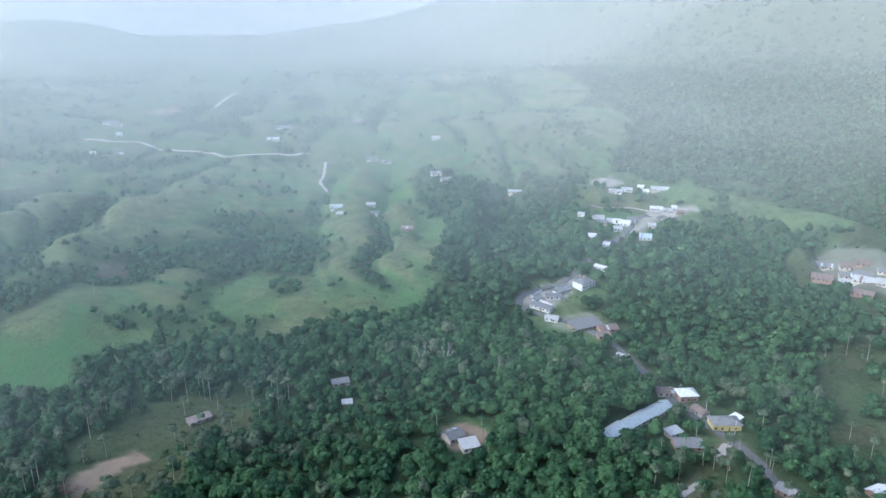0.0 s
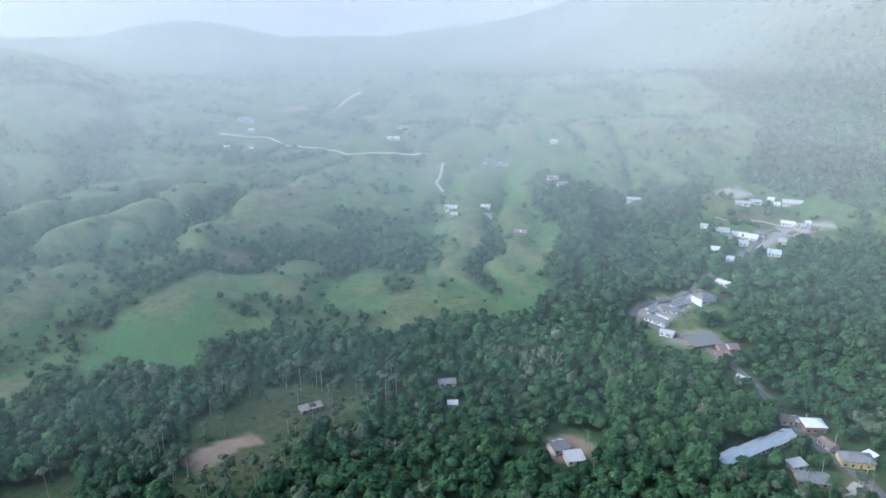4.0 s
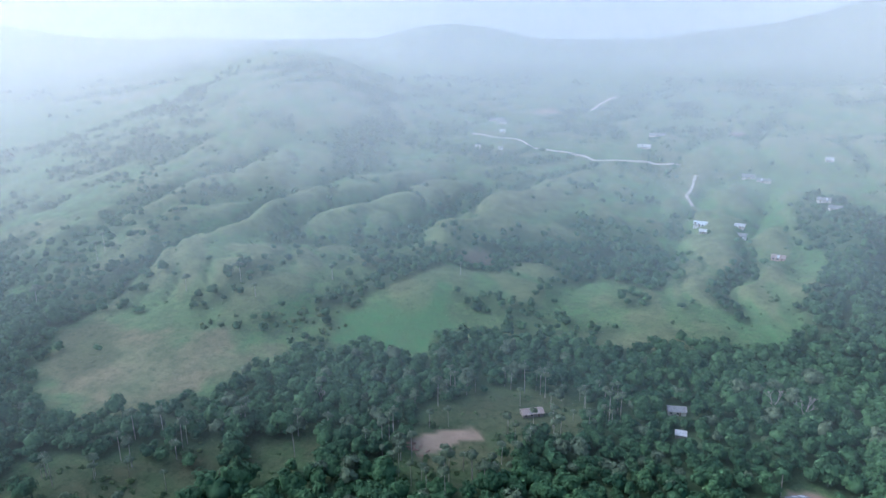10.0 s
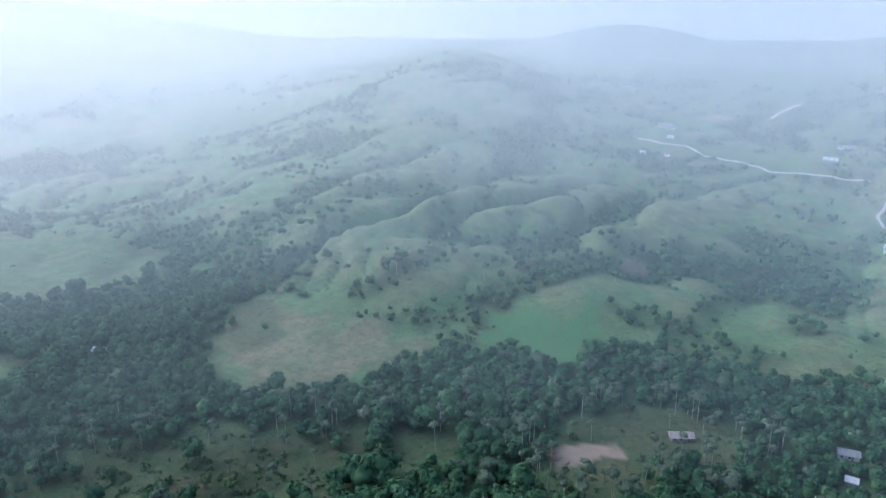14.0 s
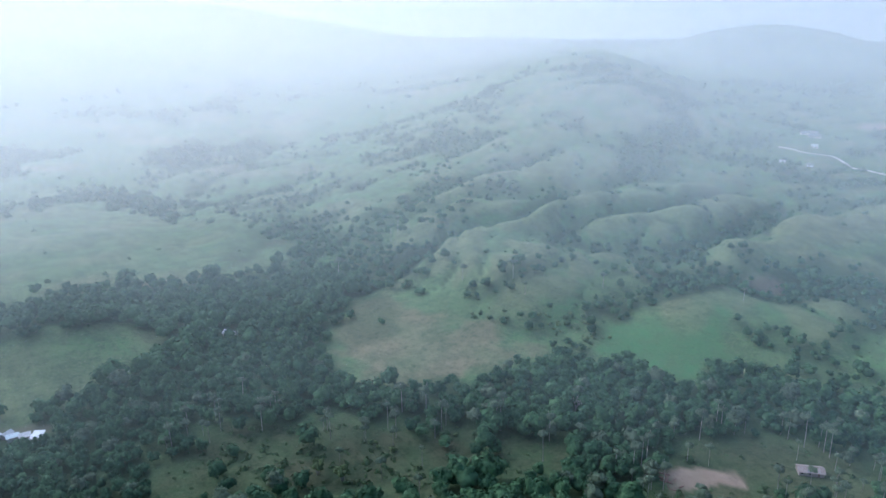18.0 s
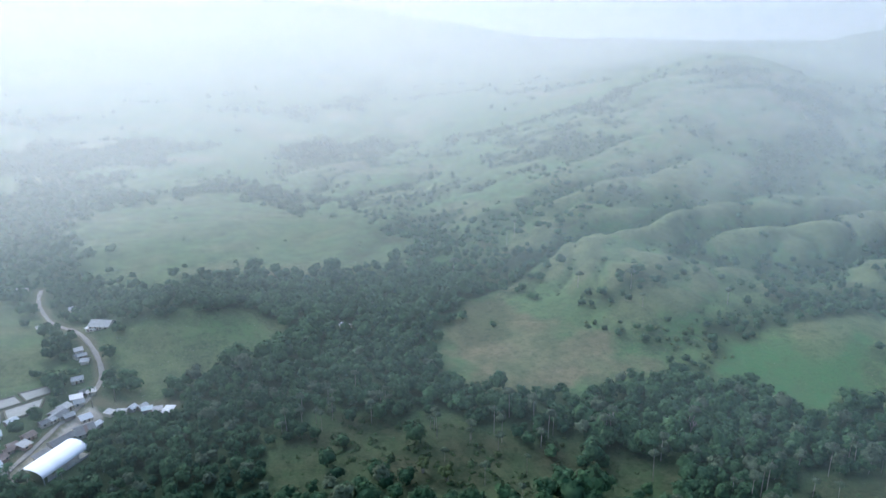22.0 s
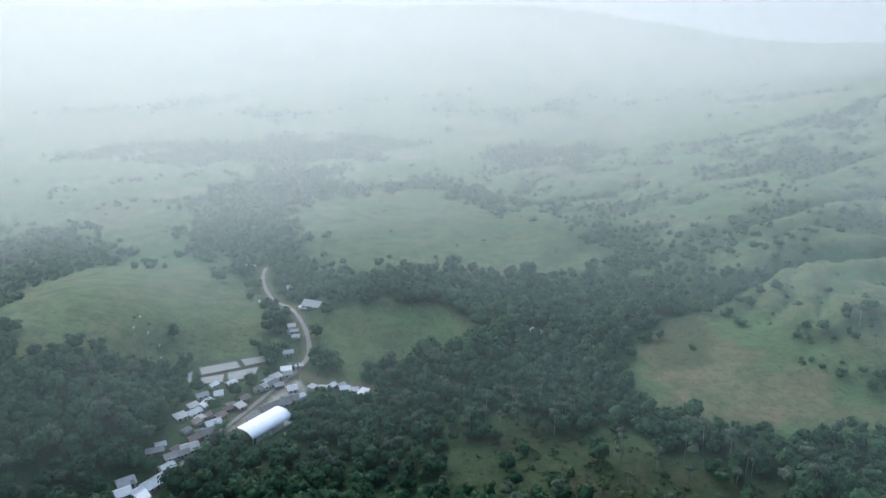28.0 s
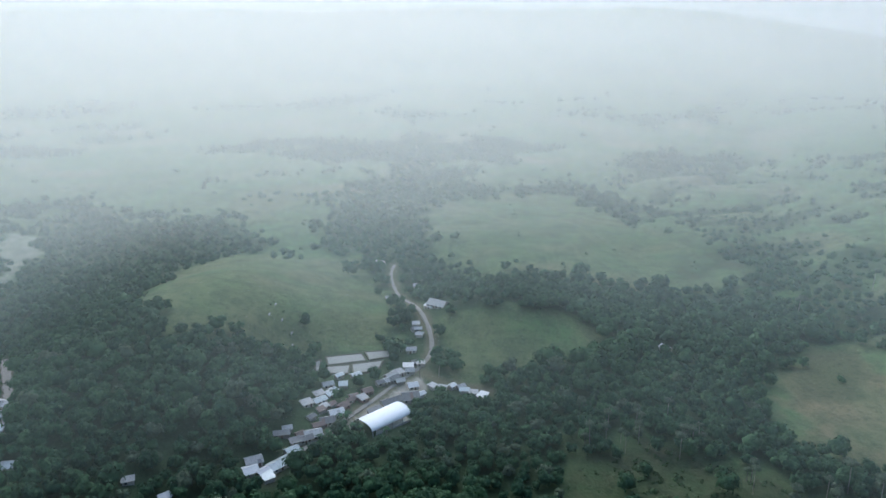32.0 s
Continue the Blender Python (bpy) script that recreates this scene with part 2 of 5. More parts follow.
def height(x, y):
    """The lie of the land: a valley floor with low mounds, spurs behind it and mountains all round."""
    x, y = np.asarray(x, float) / SCALE, np.asarray(y, float) / SCALE
    r = np.hypot(x, y) + 1e-6
    az = np.degrees(np.arctan2(-x, y))
    up = 1 - ease(48, 66, az)
    z = 0.062 * np.maximum(r - 330, 0) * up * (1 - 0.75 * ease(700, 2000, r))
    z = z + 0.012 * np.maximum(r - 450, 0) * (1 - up)
    # spurs and gullies that run down the grassy slopes
    first, second = gullies(x, y, up)
    open_hills = ease(76, 66, az) * ease(440, 560, r)
    slope = ease(330, 480, r) * (1 - ease(1300, 2200, r)) * (1 - 0.72 * up * ease(540, 680, r)) * np.maximum(up, 0.16 + 0.5 * open_hills)
    slope = slope * (1 - 0.85 * np.exp(-(((x + 191) / 36) ** 2 + ((y - 305) / 52) ** 2)))
    z = z + slope * (17 * first ** 0.85 - 5 + 6.5 * second ** 0.9 - 1.8 + 3.5 * vnoise(x, y, 46, 8)
                     + 1.4 * (0.4 - np.abs(vnoise(x + 0.4 * y, y, 11, 17))))
    z = z + 3.0 * vnoise(x, y, 90, 5) * ease(60, 260, r) + 1.0 * vnoise(x, y, 31, 6)
    # single hills
    z = z + hill(x, y, -690, 800, 72, 420, 150, 128)
    z = z + hill(x, y, -285, 292, 10, 52, 30, 120)
    z = z + hill(x, y, -205, 352, 6, 60, 26, 100)
    z = z + hill(x, y, -372, 46, 15, 42, 40, 60)
    z = z + hill(x, y, -330, -112, 34, 120, 60, 170)
    z = z + hill(x, y, -1150, 2150, 105, 380, 260, 20)
    z = z + hill(x, y, 340, 900, 55, 520, 170, 150) + hill(x, y, 60, 720, 24, 170, 80, 170)
    # the mountains that close the valley
    wall = 24 + 620 * ease(15, -30, az) * (1 - ease(-150, -175, az)) + 165 * ease(50, 74, az) * (1 - ease(150, 175, az))
    far = 900 + 1400 * ease(-24, 30, az)
    z = z + wall * ease(far, far + 1200, r) * (1 + 0.14 * vnoise(x, y, 620, 11) + 0.03 * vnoise(x, y, 210, 12))
    z = z + 5 * vnoise(x, y, 300, 9) * ease(600, 1500, r)
    # level ground at the fish ponds
    z = z + (2.0 - z) * np.exp(-(np.hypot(x + 317, y + 27) / 38) ** 4)
    return SCALE * z

def high(x, y):
    return float(height(x, y))


# outlines of fields, yards and roads in plan, in metres
P_DRY = [(-394, 224), (-431, 259), (-436, 297), (-389, 294), (-358, 296), (-339, 316), (-310, 315), (-289, 321), (-294, 279), (-305, 251), (-310, 217), (-339, 208)]
P_GREEN = [(-293, 387), (-264, 428), (-274, 460), (-266, 503), (-250, 500), (-248, 455), (-221, 411), (-220, 366), (-245, 350), (-278, 351)]
P_RED = [(-467, 1173), (-476, 1228), (-457, 1247), (-441, 1220), (-447, 1182)]
P_BRACKEN = [(-447, 293), (-400, 285), (-372, 261), (-375, 223), (-449, 270)]
P_PALE = [(-275, 528), (-259, 556), (-250, 542), (-267, 511)]
P_MOUND = [(-485, 23), (-494, 63), (-497, 117), (-474, 143), (-437, 112), (-423, 90), (-405, 66), (-410, 32), (-431, 16)]
P_VALLEY = [(-871, 7), (-921, 127), (-902, 204), (-684, 282), (-606, 297), (-551, 254), (-609, 126), (-606, 92), (-649, 39), (-701, 34), (-768, 4)]
P_LEFTMEADOW = [(-437, -160), (-470, -185), (-560, -215), (-620, -215), (-665, -170), (-650, -60), (-593, -30), (-559, -7), (-486, -1), (-464, -19), (-446, -65), (-440, -84), (-416, -108), (-416, -135)]
P_SPURS = [(-572, 236), (-502, 290), (-464, 316), (-526, 383), (-546, 446), (-589, 559), (-829, 961), (-1124, 648), (-1072, 300), (-925, 240), (-779, 285), (-684, 299), (-620, 250)]
FIELD_LINES = [[(-895, 116), (-750, 107), (-618, 95)], [(-903, 119), (-749, 109), (-630, 96)], [(-730, 316), (-672, 285), (-597, 244)], [(-626, 136), (-669, 177), (-680, 213)], [(-479, -93), (-462, -87), (-454, -78)]]
HEDGE = [(-880, -40), (-925, 110), (-935, 190), (-900, 240), (-800, 300)]
P_SCRUB = [(-336, 93), (-331, 136), (-313, 169), (-279, 198), (-252, 232), (-220, 259), (-193, 250), (-290, 74)]
P_SCRUB2 = [(-347, 120), (-325, 154), (-293, 184), (-263, 201), (-221, 181), (-316, 96)]
P_HUTCLEAR = [(-162, 250), (-176, 275), (-176, 317), (-155, 347), (-103, 364), (-90, 346), (-111, 316), (-123, 301), (-126, 270), (-131, 251)]
P_DIRT = [(-175, 275), (-169, 290), (-161, 298), (-151, 306), (-142, 298), (-150, 291), (-155, 275), (-160, 266)]
P_WEEDS = [(-150, 291), (-142, 298), (-133, 286), (-136, 271), (-148, 262), (-160, 265), (-155, 275)]
P_RIGHTGRASS = [(215, 401), (289, 428), (201, 277), (201, 309), (204, 350)]
P_BLOCKGRASS = [(271, 547), (315, 579), (385, 595), (301, 451), (290, 494), (266, 516)]
P_RIDGEGRASS = [(251, 794), (323, 732), (385, 657), (392, 609), (377, 582), (312, 621), (289, 717), (243, 722)]
P_YARD1 = [(55, 497), (66, 516), (89, 532), (109, 549), (123, 554), (93, 509), (78, 486), (65, 493)]
P_YARD2 = [(73, 459), (88, 481), (108, 485), (115, 470), (90, 448)]
P_YARD3 = [(166, 633), (178, 647), (191, 662), (215, 720), (241, 721), (262, 713), (239, 707), (200, 654), (176, 626)]
P_PAD = [(165, 783), (188, 810), (208, 800), (192, 780), (169, 765)]
P_YARD4 = [(-1, 308), (1, 321), (11, 325), (24, 316), (19, 305), (5, 302)]
P_VYARD = [(-339, -46), (-370, -24), (-400, -7), (-417, 8), (-400, 14), (-386, 0), (-363, -24), (-340, -34)]
P_QUARRY = [(-733, -424), (-752, -417), (-738, -387), (-701, -366), (-621, -343), (-578, -338)]
P_HAMLETCLEAR = [(170, 833), (215, 827), (263, 769), (263, 715), (225, 668), (187, 611), (157, 584), (124, 601), (130, 655), (151, 749)]
P_COMPCLEAR = [(50, 487), (65, 524), (99, 544), (126, 567), (127, 535), (119, 508), (107, 490), (119, 486), (126, 460), (119, 439), (96, 429), (65, 435), (65, 475)]
P_GROVE = [(23, 389), (43, 432), (100, 437), (123, 382), (105, 339), (63, 323), (20, 328)]
P_BLOCKYARD = [(308, 567), (332, 578), (362, 535), (328, 477), (304, 495), (300, 520), (289, 524)]
P_BOTTOMRIGHT = [(117, 309), (140, 309), (128, 273), (93, 273)]
R_MAIN = [(155, 273), (153, 300), (147, 320), (139, 339), (132, 358), (127, 375), (120, 410), (109, 441), (86, 467), (62, 485), (57, 500), (66, 516), (92, 533), (113, 556), (143, 591), (161, 624), (177, 647), (178, 653), (194, 672), (235, 698)]
R_DRIVE = [(144, 315), (139, 309), (135, 301)]
R_PATH = [(120, 284), (107, 273)]
R_MIDLINE = [(153, 718), (194, 727), (214, 718)]
R_FARL = [(-476, 952), (-458, 952), (-439, 951), (-425, 962), (-410, 968), (-371, 945), (-347, 942), (-325, 943), (-290, 909), (-265, 898)]
R_FARL2 = [(-265, 898), (-241, 909), (-225, 910), (-208, 914), (-191, 914), (-176, 925)]
R_TRACK = [(-144, 869), (-140, 831), (-139, 809), (-138, 790), (-128, 773)]
R_FAR3 = [(-404, 1432), (-409, 1400), (-412, 1364), (-412, 1333), (-407, 1289)]
R_VILLAGE = [(-308, -65), (-324, -58), (-339, -46), (-366, -31), (-400, -11), (-428, 8), (-447, 15), (-468, 15), (-498, 9), (-533, 0), (-563, -11), (-613, -18), (-644, -16)]
R_VPATH = [(-420, 8), (-406, 24), (-396, 47)]
R_LEFTV = [(-440, -259), (-363, -212), (-327, -193)]
P_GRASSLAND = [(-510, 300), (-462, 298), (-436, 247), (-385, 212), (-343, 198), (-306, 235), (-290, 259), (-286, 289), (-281, 325), (-251, 335),
               (-220, 366), (-212, 406), (-167, 413), (-128, 432), (-61, 463), (-36, 462), (-8, 494), (3, 613), (-11, 670), (-30, 711), (-24, 821),
               (47, 784), (153, 797), (190, 820), (270, 1030), (205, 1350), (-135, 1700), (-700, 1800), (-900, 1215), (-800, 760), (-690, 500)]
CLEAR = [P_VALLEY, P_LEFTMEADOW, P_MOUND, P_HUTCLEAR, P_RIGHTGRASS, P_BLOCKGRASS, P_RIDGEGRASS, P_YARD1, P_YARD2, P_YARD3, P_PAD, P_YARD4, P_VYARD, P_QUARRY, P_BLOCKYARD, P_COMPCLEAR]
SCRUB = [P_SCRUB, P_SCRUB2, P_BOTTOMRIGHT]
ROADS = [R_MAIN, R_DRIVE, R_PATH, R_MIDLINE, R_FARL, R_FARL2, R_TRACK, R_FAR3, R_VILLAGE, R_VPATH, R_LEFTV]


def line_gap(x, y, points, closed):
    """How far each place lies from a line in plan, and whether it lies inside it."""
    gap, inside = np.full(np.shape(x), 1e9), np.zeros(np.shape(x), bool)
    pairs = list(zip(points, points[1:] + points[:1])) if closed else list(zip(points, points[1:]))
    for (ax, ay), (bx, by) in pairs:
        dx, dy = bx - ax, by - ay
        s = np.clip(((x - ax) * dx + (y - ay) * dy) / (dx * dx + dy * dy + 1e-9), 0, 1)
        gap = np.minimum(gap, np.hypot(x - ax - s * dx, y - ay - s * dy))
        if closed:
            inside ^= ((ay > y) != (by > y)) & (x < (bx - ax) * (y - ay) / (by - ay + 1e-9) + ax)
    return gap, inside


def inside(x, y, points, soft=5.0, ragged=4.0):
    """1 within an outline, 0 outside it, with a soft and ragged edge."""
    gap, within = line_gap(x, y, points, True)
    gap = np.where(within, gap, -gap) + ragged * vnoise(x, y, 17, 21) + 0.5 * ragged * vnoise(x, y, 6, 22)
    return ease(-soft, soft, gap)


def ditches(x, y):
    """Where thickets fill the gullies of the open slopes, 0 to 1."""
    az, r = np.degrees(np.arctan2(-x, y)), np.hypot(x, y)
    first, second = gullies(x / SCALE, y / SCALE, 1 - ease(48, 66, az))
    patch = 0.5 + 0.5 * vnoise(x, y, 85, 36) + 0.35 * vnoise(x, y, 30, 37)
    return np.maximum(ease(0.30, 0.10, first) * ease(0.1, 0.6, patch), 0.6 * ease(0.16, 0.03, second) * ease(0.3, 0.8, patch)) * ease(430, 520, r)


def woods(x, y):
    """How wooded the land is at each place, 0 to 1."""
    r = np.hypot(x, y)
    w = np.ones(np.shape(x))
    patch = 0.5 + 0.5 * vnoise(x, y, 85, 31) + 0.35 * vnoise(x, y, 30, 32)
    gully = ease(0.62, 0.95, patch) * 0.6 + 0.006
    far_mix = ease(0.48, 0.85, 0.5 + 0.5 * vnoise(x, y, 210, 33) + 0.3 * vnoise(x, y, 70, 34))
    az = np.degrees(np.arctan2(-x, y))
    far_mix = np.maximum(far_mix, ease(14, 0, az))
    open_side = ease(60, 68, az)
    edge = 540 + 230 * ease(98, 106, az)
    w = w + (far_mix - w) * (ease(640, 900, r) * (1 - open_side) + ease(edge, edge + 150, r) * open_side)
    ditch = ditches(x, y)
    w = w + (np.maximum(ditch, gully) - w) * inside(x, y, P_GRASSLAND, 8, 8)
    w = w + (np.maximum(ditch, 0.75 * ease(0.5, 0.95, patch)) - w) * inside(x, y, P_SPURS, 25, 20)
    w = np.maximum(w, (1 - ease(8, 22, line_gap(x, y, HEDGE, False)[0] + 8 * vnoise(x, y, 30, 35))))
    for outline in CLEAR:
        loose = outline in (P_VALLEY, P_LEFTMEADOW)
        w = w * (1 - inside(x, y, outline, 16 if loose else 8, 24 if loose else 11))
    w = w * (1 - 0.9 * inside(x, y, P_HAMLETCLEAR, 12, 14))
    for outline in SCRUB:
        w = w * (1 - 0.92 * inside(x, y, outline, 18, 14))
    for outline in (P_DRY, P_GREEN, P_PALE, P_DIRT, P_WEEDS):
        w = w * (1 - 0.99 * inside(x, y, outline, 8, 11))
    w = w * (1 - inside(x, y, P_RED, 10, 4))
    return w


def build_ground():
    """One sheet from below the camera to the horizon, finest where the valley is."""
    rings = [10.0]
    while rings[-1] < 4850:
        r = rings[-1]
        rings.append(r + (14 if r < 200 else max(2.3, 0.0102 * r)))
    rings = np.array(rings)
    az = np.concatenate([np.arange(-52, 142, 0.32), np.arange(142, 308, 3.5)])
    rr, aa = np.meshgrid(rings, np.radians(az), indexing="ij")
    x, y = (-np.sin(aa) * rr).ravel(), (np.cos(aa) * rr).ravel()
    z = height(x, y)
    nr, na = len(rings), len(az)
    i, j = np.meshgrid(np.arange(nr - 1), np.arange(na), indexing="ij")
    k = (j + 1) % na
    faces = np.stack([i * na + j, i * na + k, (i + 1) * na + k, (i + 1) * na + j], -1).reshape(-1, 4)
    cap = np.stack([np.full(na, nr * na), (np.arange(na) + 1) % na, np.arange(na)], -1)
    x, y, z = np.append(x, 0), np.append(y, 0), np.append(z, height(0, 0))
    mesh = bpy.data.meshes.new("ground")
    mesh.from_pydata(np.stack([x, y, z], -1).tolist(), [], faces.tolist() + cap.tolist())
    mesh.polygons.foreach_set("use_smooth", np.ones(len(mesh.polygons), bool))
    soil = np.maximum(inside(x, y, P_DIRT, 1.2, 1.6) * (0.85 + 0.5 * vnoise(x, y, 8, 47)).clip(0, 1), inside(x, y, P_YARD4, 1.5, 2))
    soil = np.maximum.reduce([soil, 0.55 * inside(x, y, P_PALE, 4, 4), inside(x, y, P_RED, 8, 5)])
    for road in ROADS:
        soil = np.maximum(soil, 0.35 * (1 - ease(2.5, 6.5, line_gap(x, y, road, False)[0] + 1.5 * vnoise(x, y, 9, 41))))
    dust = np.maximum.reduce([inside(x, y, q, 1.5, 2) for q in (P_YARD1, P_YARD3, P_PAD, P_VYARD)] + [0.5 * inside(x, y, P_QUARRY, 3, 5)] + [0.35 * inside(x, y, q, 2, 3) for q in (P_YARD2, P_BLOCKYARD)])
    scrub = np.maximum.reduce([inside(x, y, q, 9, 6) for q in SCRUB + [P_RIGHTGRASS, P_BLOCKGRASS]] + [0.7 * inside(x, y, P_BRACKEN, 7, 5)] + [0.85 * inside(x, y, P_HUTCLEAR, 9, 6)])
    bulge = 4 * z - sum(height(x + dx, y + dy) for dx, dy in ((24, 0), (-24, 0), (0, 24), (0, -24)))
    crest = ease(0.3, 4.0, bulge + 1.2 * vnoise(x, y, 40, 48)) * ease(420, 520, np.hypot(x, y)) * inside(x, y, P_GRASSLAND, 12, 8)
    covers = {
        "dust": dust,
        "scrub": np.maximum(scrub * (0.85 + 0.3 * vnoise(x, y, 23, 45)), 0.9 * ditches(x, y) * np.maximum(inside(x, y, P_GRASSLAND, 8, 8), inside(x, y, P_SPURS, 25, 20)) * (1 - inside(x, y, P_GREEN, 8, 8))),
        "lush": np.maximum(inside(x, y, P_GREEN, 5, 5), 0.45 * inside(x, y, P_GRASSLAND, 20, 10) * ease(-0.1, 0.5, vnoise(x, y, 130, 42))),
        "dry": np.maximum.reduce([inside(x, y, P_DRY, 9, 12) * (0.95 + 0.35 * vnoise(x, y, 24, 46)).clip(0.4, 1), 0.9 * inside(x, y, P_WEEDS, 2, 3), (0.3 + 0.3 * vnoise(x, y, 26, 49)) * np.maximum.reduce([inside(x, y, q, 20, 10) for q in (P_MOUND, P_LEFTMEADOW, P_VALLEY)]), 0.5 * crest,
                                  0.6 * ease(0.25, 0.75, vnoise(x, y, 95, 43) + 0.3 * vnoise(x, y, 40, 44)) * (1 - inside(x, y, P_GREEN, 9, 5))]),
        "wooded": ease(0.35, 0.8, woods(x, y)),
        "soil": soil,
    }
    for name, value in covers.items():
        mesh.attributes.new(name, "FLOAT", "POINT").data.foreach_set("value", value.astype(np.float32))
    mesh.materials.append(GROUND)
    return tagged(new("ground", mesh), "hilly valley floor of grass, dry pasture and bare earth", "ground", kind="structure")


build_ground()

def haze_material(name, white):
    """Haze put into a thin sheet: most light passes, the rest is scattered forwards and back."""
    n = Nodes(name)
    through_it, off_it = n.add("ShaderNodeBsdfTranslucent", Color=(*white, 1)), n.add("ShaderNodeBsdfDiffuse", Color=(*white, 1))
    both = n.add("ShaderNodeMixShader", Fac=0.5)
    n.tree.links.new(off_it.outputs[0], both.inputs[1])
    n.tree.links.new(through_it.outputs[0], both.inputs[2])
    whole = n.add("ShaderNodeMixShader", Fac=n.attr("thick"))
    n.tree.links.new(n.add("ShaderNodeBsdfTransparent").outputs[0], whole.inputs[1])
    n.tree.links.new(both.outputs[0], whole.inputs[2])
    n.tree.links.new(whole.outputs[0], n.out.inputs["Surface"])
    return n.mat


HAZE_NEAR, HAZE_FAR = haze_material("bluish_haze", (0.78, 0.88, 0.82)), haze_material("pale_haze", (0.97, 0.915, 0.825))


# haze share by bearing, tuned to the distance's brightness; thinner against the nearer mountains
HAZE_BEARING = (0, 14, 30, 45, 62, 75, 95, 115, 200, 300, 325, 345, 360)
HAZE_SHARE = (1.0, 1.15, 1.15, 1.05, 0.85, 0.85, 1.05, 1.2, 0.9, 0.35, 0.38, 0.65, 1.0)


def haze_ring(r, depth, seed, material):
    """A see-through sheet all round the valley that stands in for haze, of the given optical depth, thinning out
    towards the ground and the sky.
    """
    az = np.radians(np.arange(200, 560, 1.0))
    low, tall = 3.0, 300 + 0.12 * r
    up = np.concatenate([np.linspace(0, 0.2, 18), np.linspace(0.24, 0.4, 6), np.linspace(0.46, 1, 8)]) * tall
    x, y = -np.sin(az) * r, np.cos(az) * r
    g = height(x, y)
    rise, turn = np.meshgrid(up, np.arange(len(az)), indexing="ij")
    v = np.stack([x[turn], y[turn], g[turn] + low + rise], -1).reshape(-1, 3)
    thick = depth * ease(0, 72, rise) * (1 - ease(0.45 * tall, tall, rise))
    bearing = np.degrees(az)[turn]
    thick = thick * sum(np.interp(bearing + d, HAZE_BEARING, HAZE_SHARE, period=360) for d in range(-12, 13, 2)) / 13
    thick = 1 - np.exp(-thick * (1 + 0.22 * vnoise(turn * 4.0 + 17 * seed, rise, 70, seed) + 0.12 * vnoise(turn * 4.0 + 9 * seed, rise, 25, seed + 1)))
    na = len(az)
    i, j = np.meshgrid(np.arange(len(up) - 1), np.arange(na), indexing="ij")
    k = (j + 1) % na
    faces = np.stack([i * na + j, i * na + k, (i + 1) * na + k, (i + 1) * na + j], -1).reshape(-1, 4)
    mesh = bpy.data.meshes.new("haze_sheet")
    mesh.from_pydata(v.tolist(), [], faces.tolist())
    mesh.polygons.foreach_set("use_smooth", np.ones(len(mesh.polygons), bool))
    mesh.attributes.new("thick", "FLOAT", "POINT").data.foreach_set("value", np.clip(thick, 0, 0.243).ravel().astype(np.float32))
    mesh.materials.append(material)
    return tagged(new("haze_sheet", mesh), "pale see-through sheet standing in for the haze over the valley and far hills", "mist", kind="structure")


for k, (r, depth) in enumerate(((292, 0.085), (470, 0.20), (660, 0.27), (880, 0.31), (1180, 0.32), (1700, 0.33), (2500, 0.36), (3600, 0.38))):
    haze_ring(r, depth, 80 + 3 * k, HAZE_NEAR if r < 600 else HAZE_FAR)


def far_sky():
    """The pale hazy sky low over the horizon, behind the farthest hills."""
    n = Nodes("hazy_sky")
    rise = n.add("ShaderNodeSeparateXYZ", Vector=n.add("ShaderNodeNewGeometry").outputs["Position"]).outputs["Z"]
    glow = n.add("ShaderNodeEmission", Color=n.mix(n.ramp(rise, 100, 700), (0.95, 0.92, 0.85), (0.92, 0.91, 0.87)), Strength=0.38)
    n.tree.links.new(glow.outputs[0], n.out.inputs["Surface"])
    az = np.radians(np.arange(0, 360, 5))
    ring = [[(-math.sin(q) * 4900, math.cos(q) * 4900, z) for q in az] for z in (-80, 700)]
    k = len(az)
    mesh = bpy.data.meshes.new("backdrop_sky")
    mesh.from_pydata(ring[0] + ring[1], [], [(i, (i + 1) % k, k + (i + 1) % k, k + i) for i in range(k)])
    mesh.materials.append(n.mat)
    return tagged(new("backdrop_sky", mesh), "pale hazy sky low over the horizon", "sky", kind="structure")


far_sky()

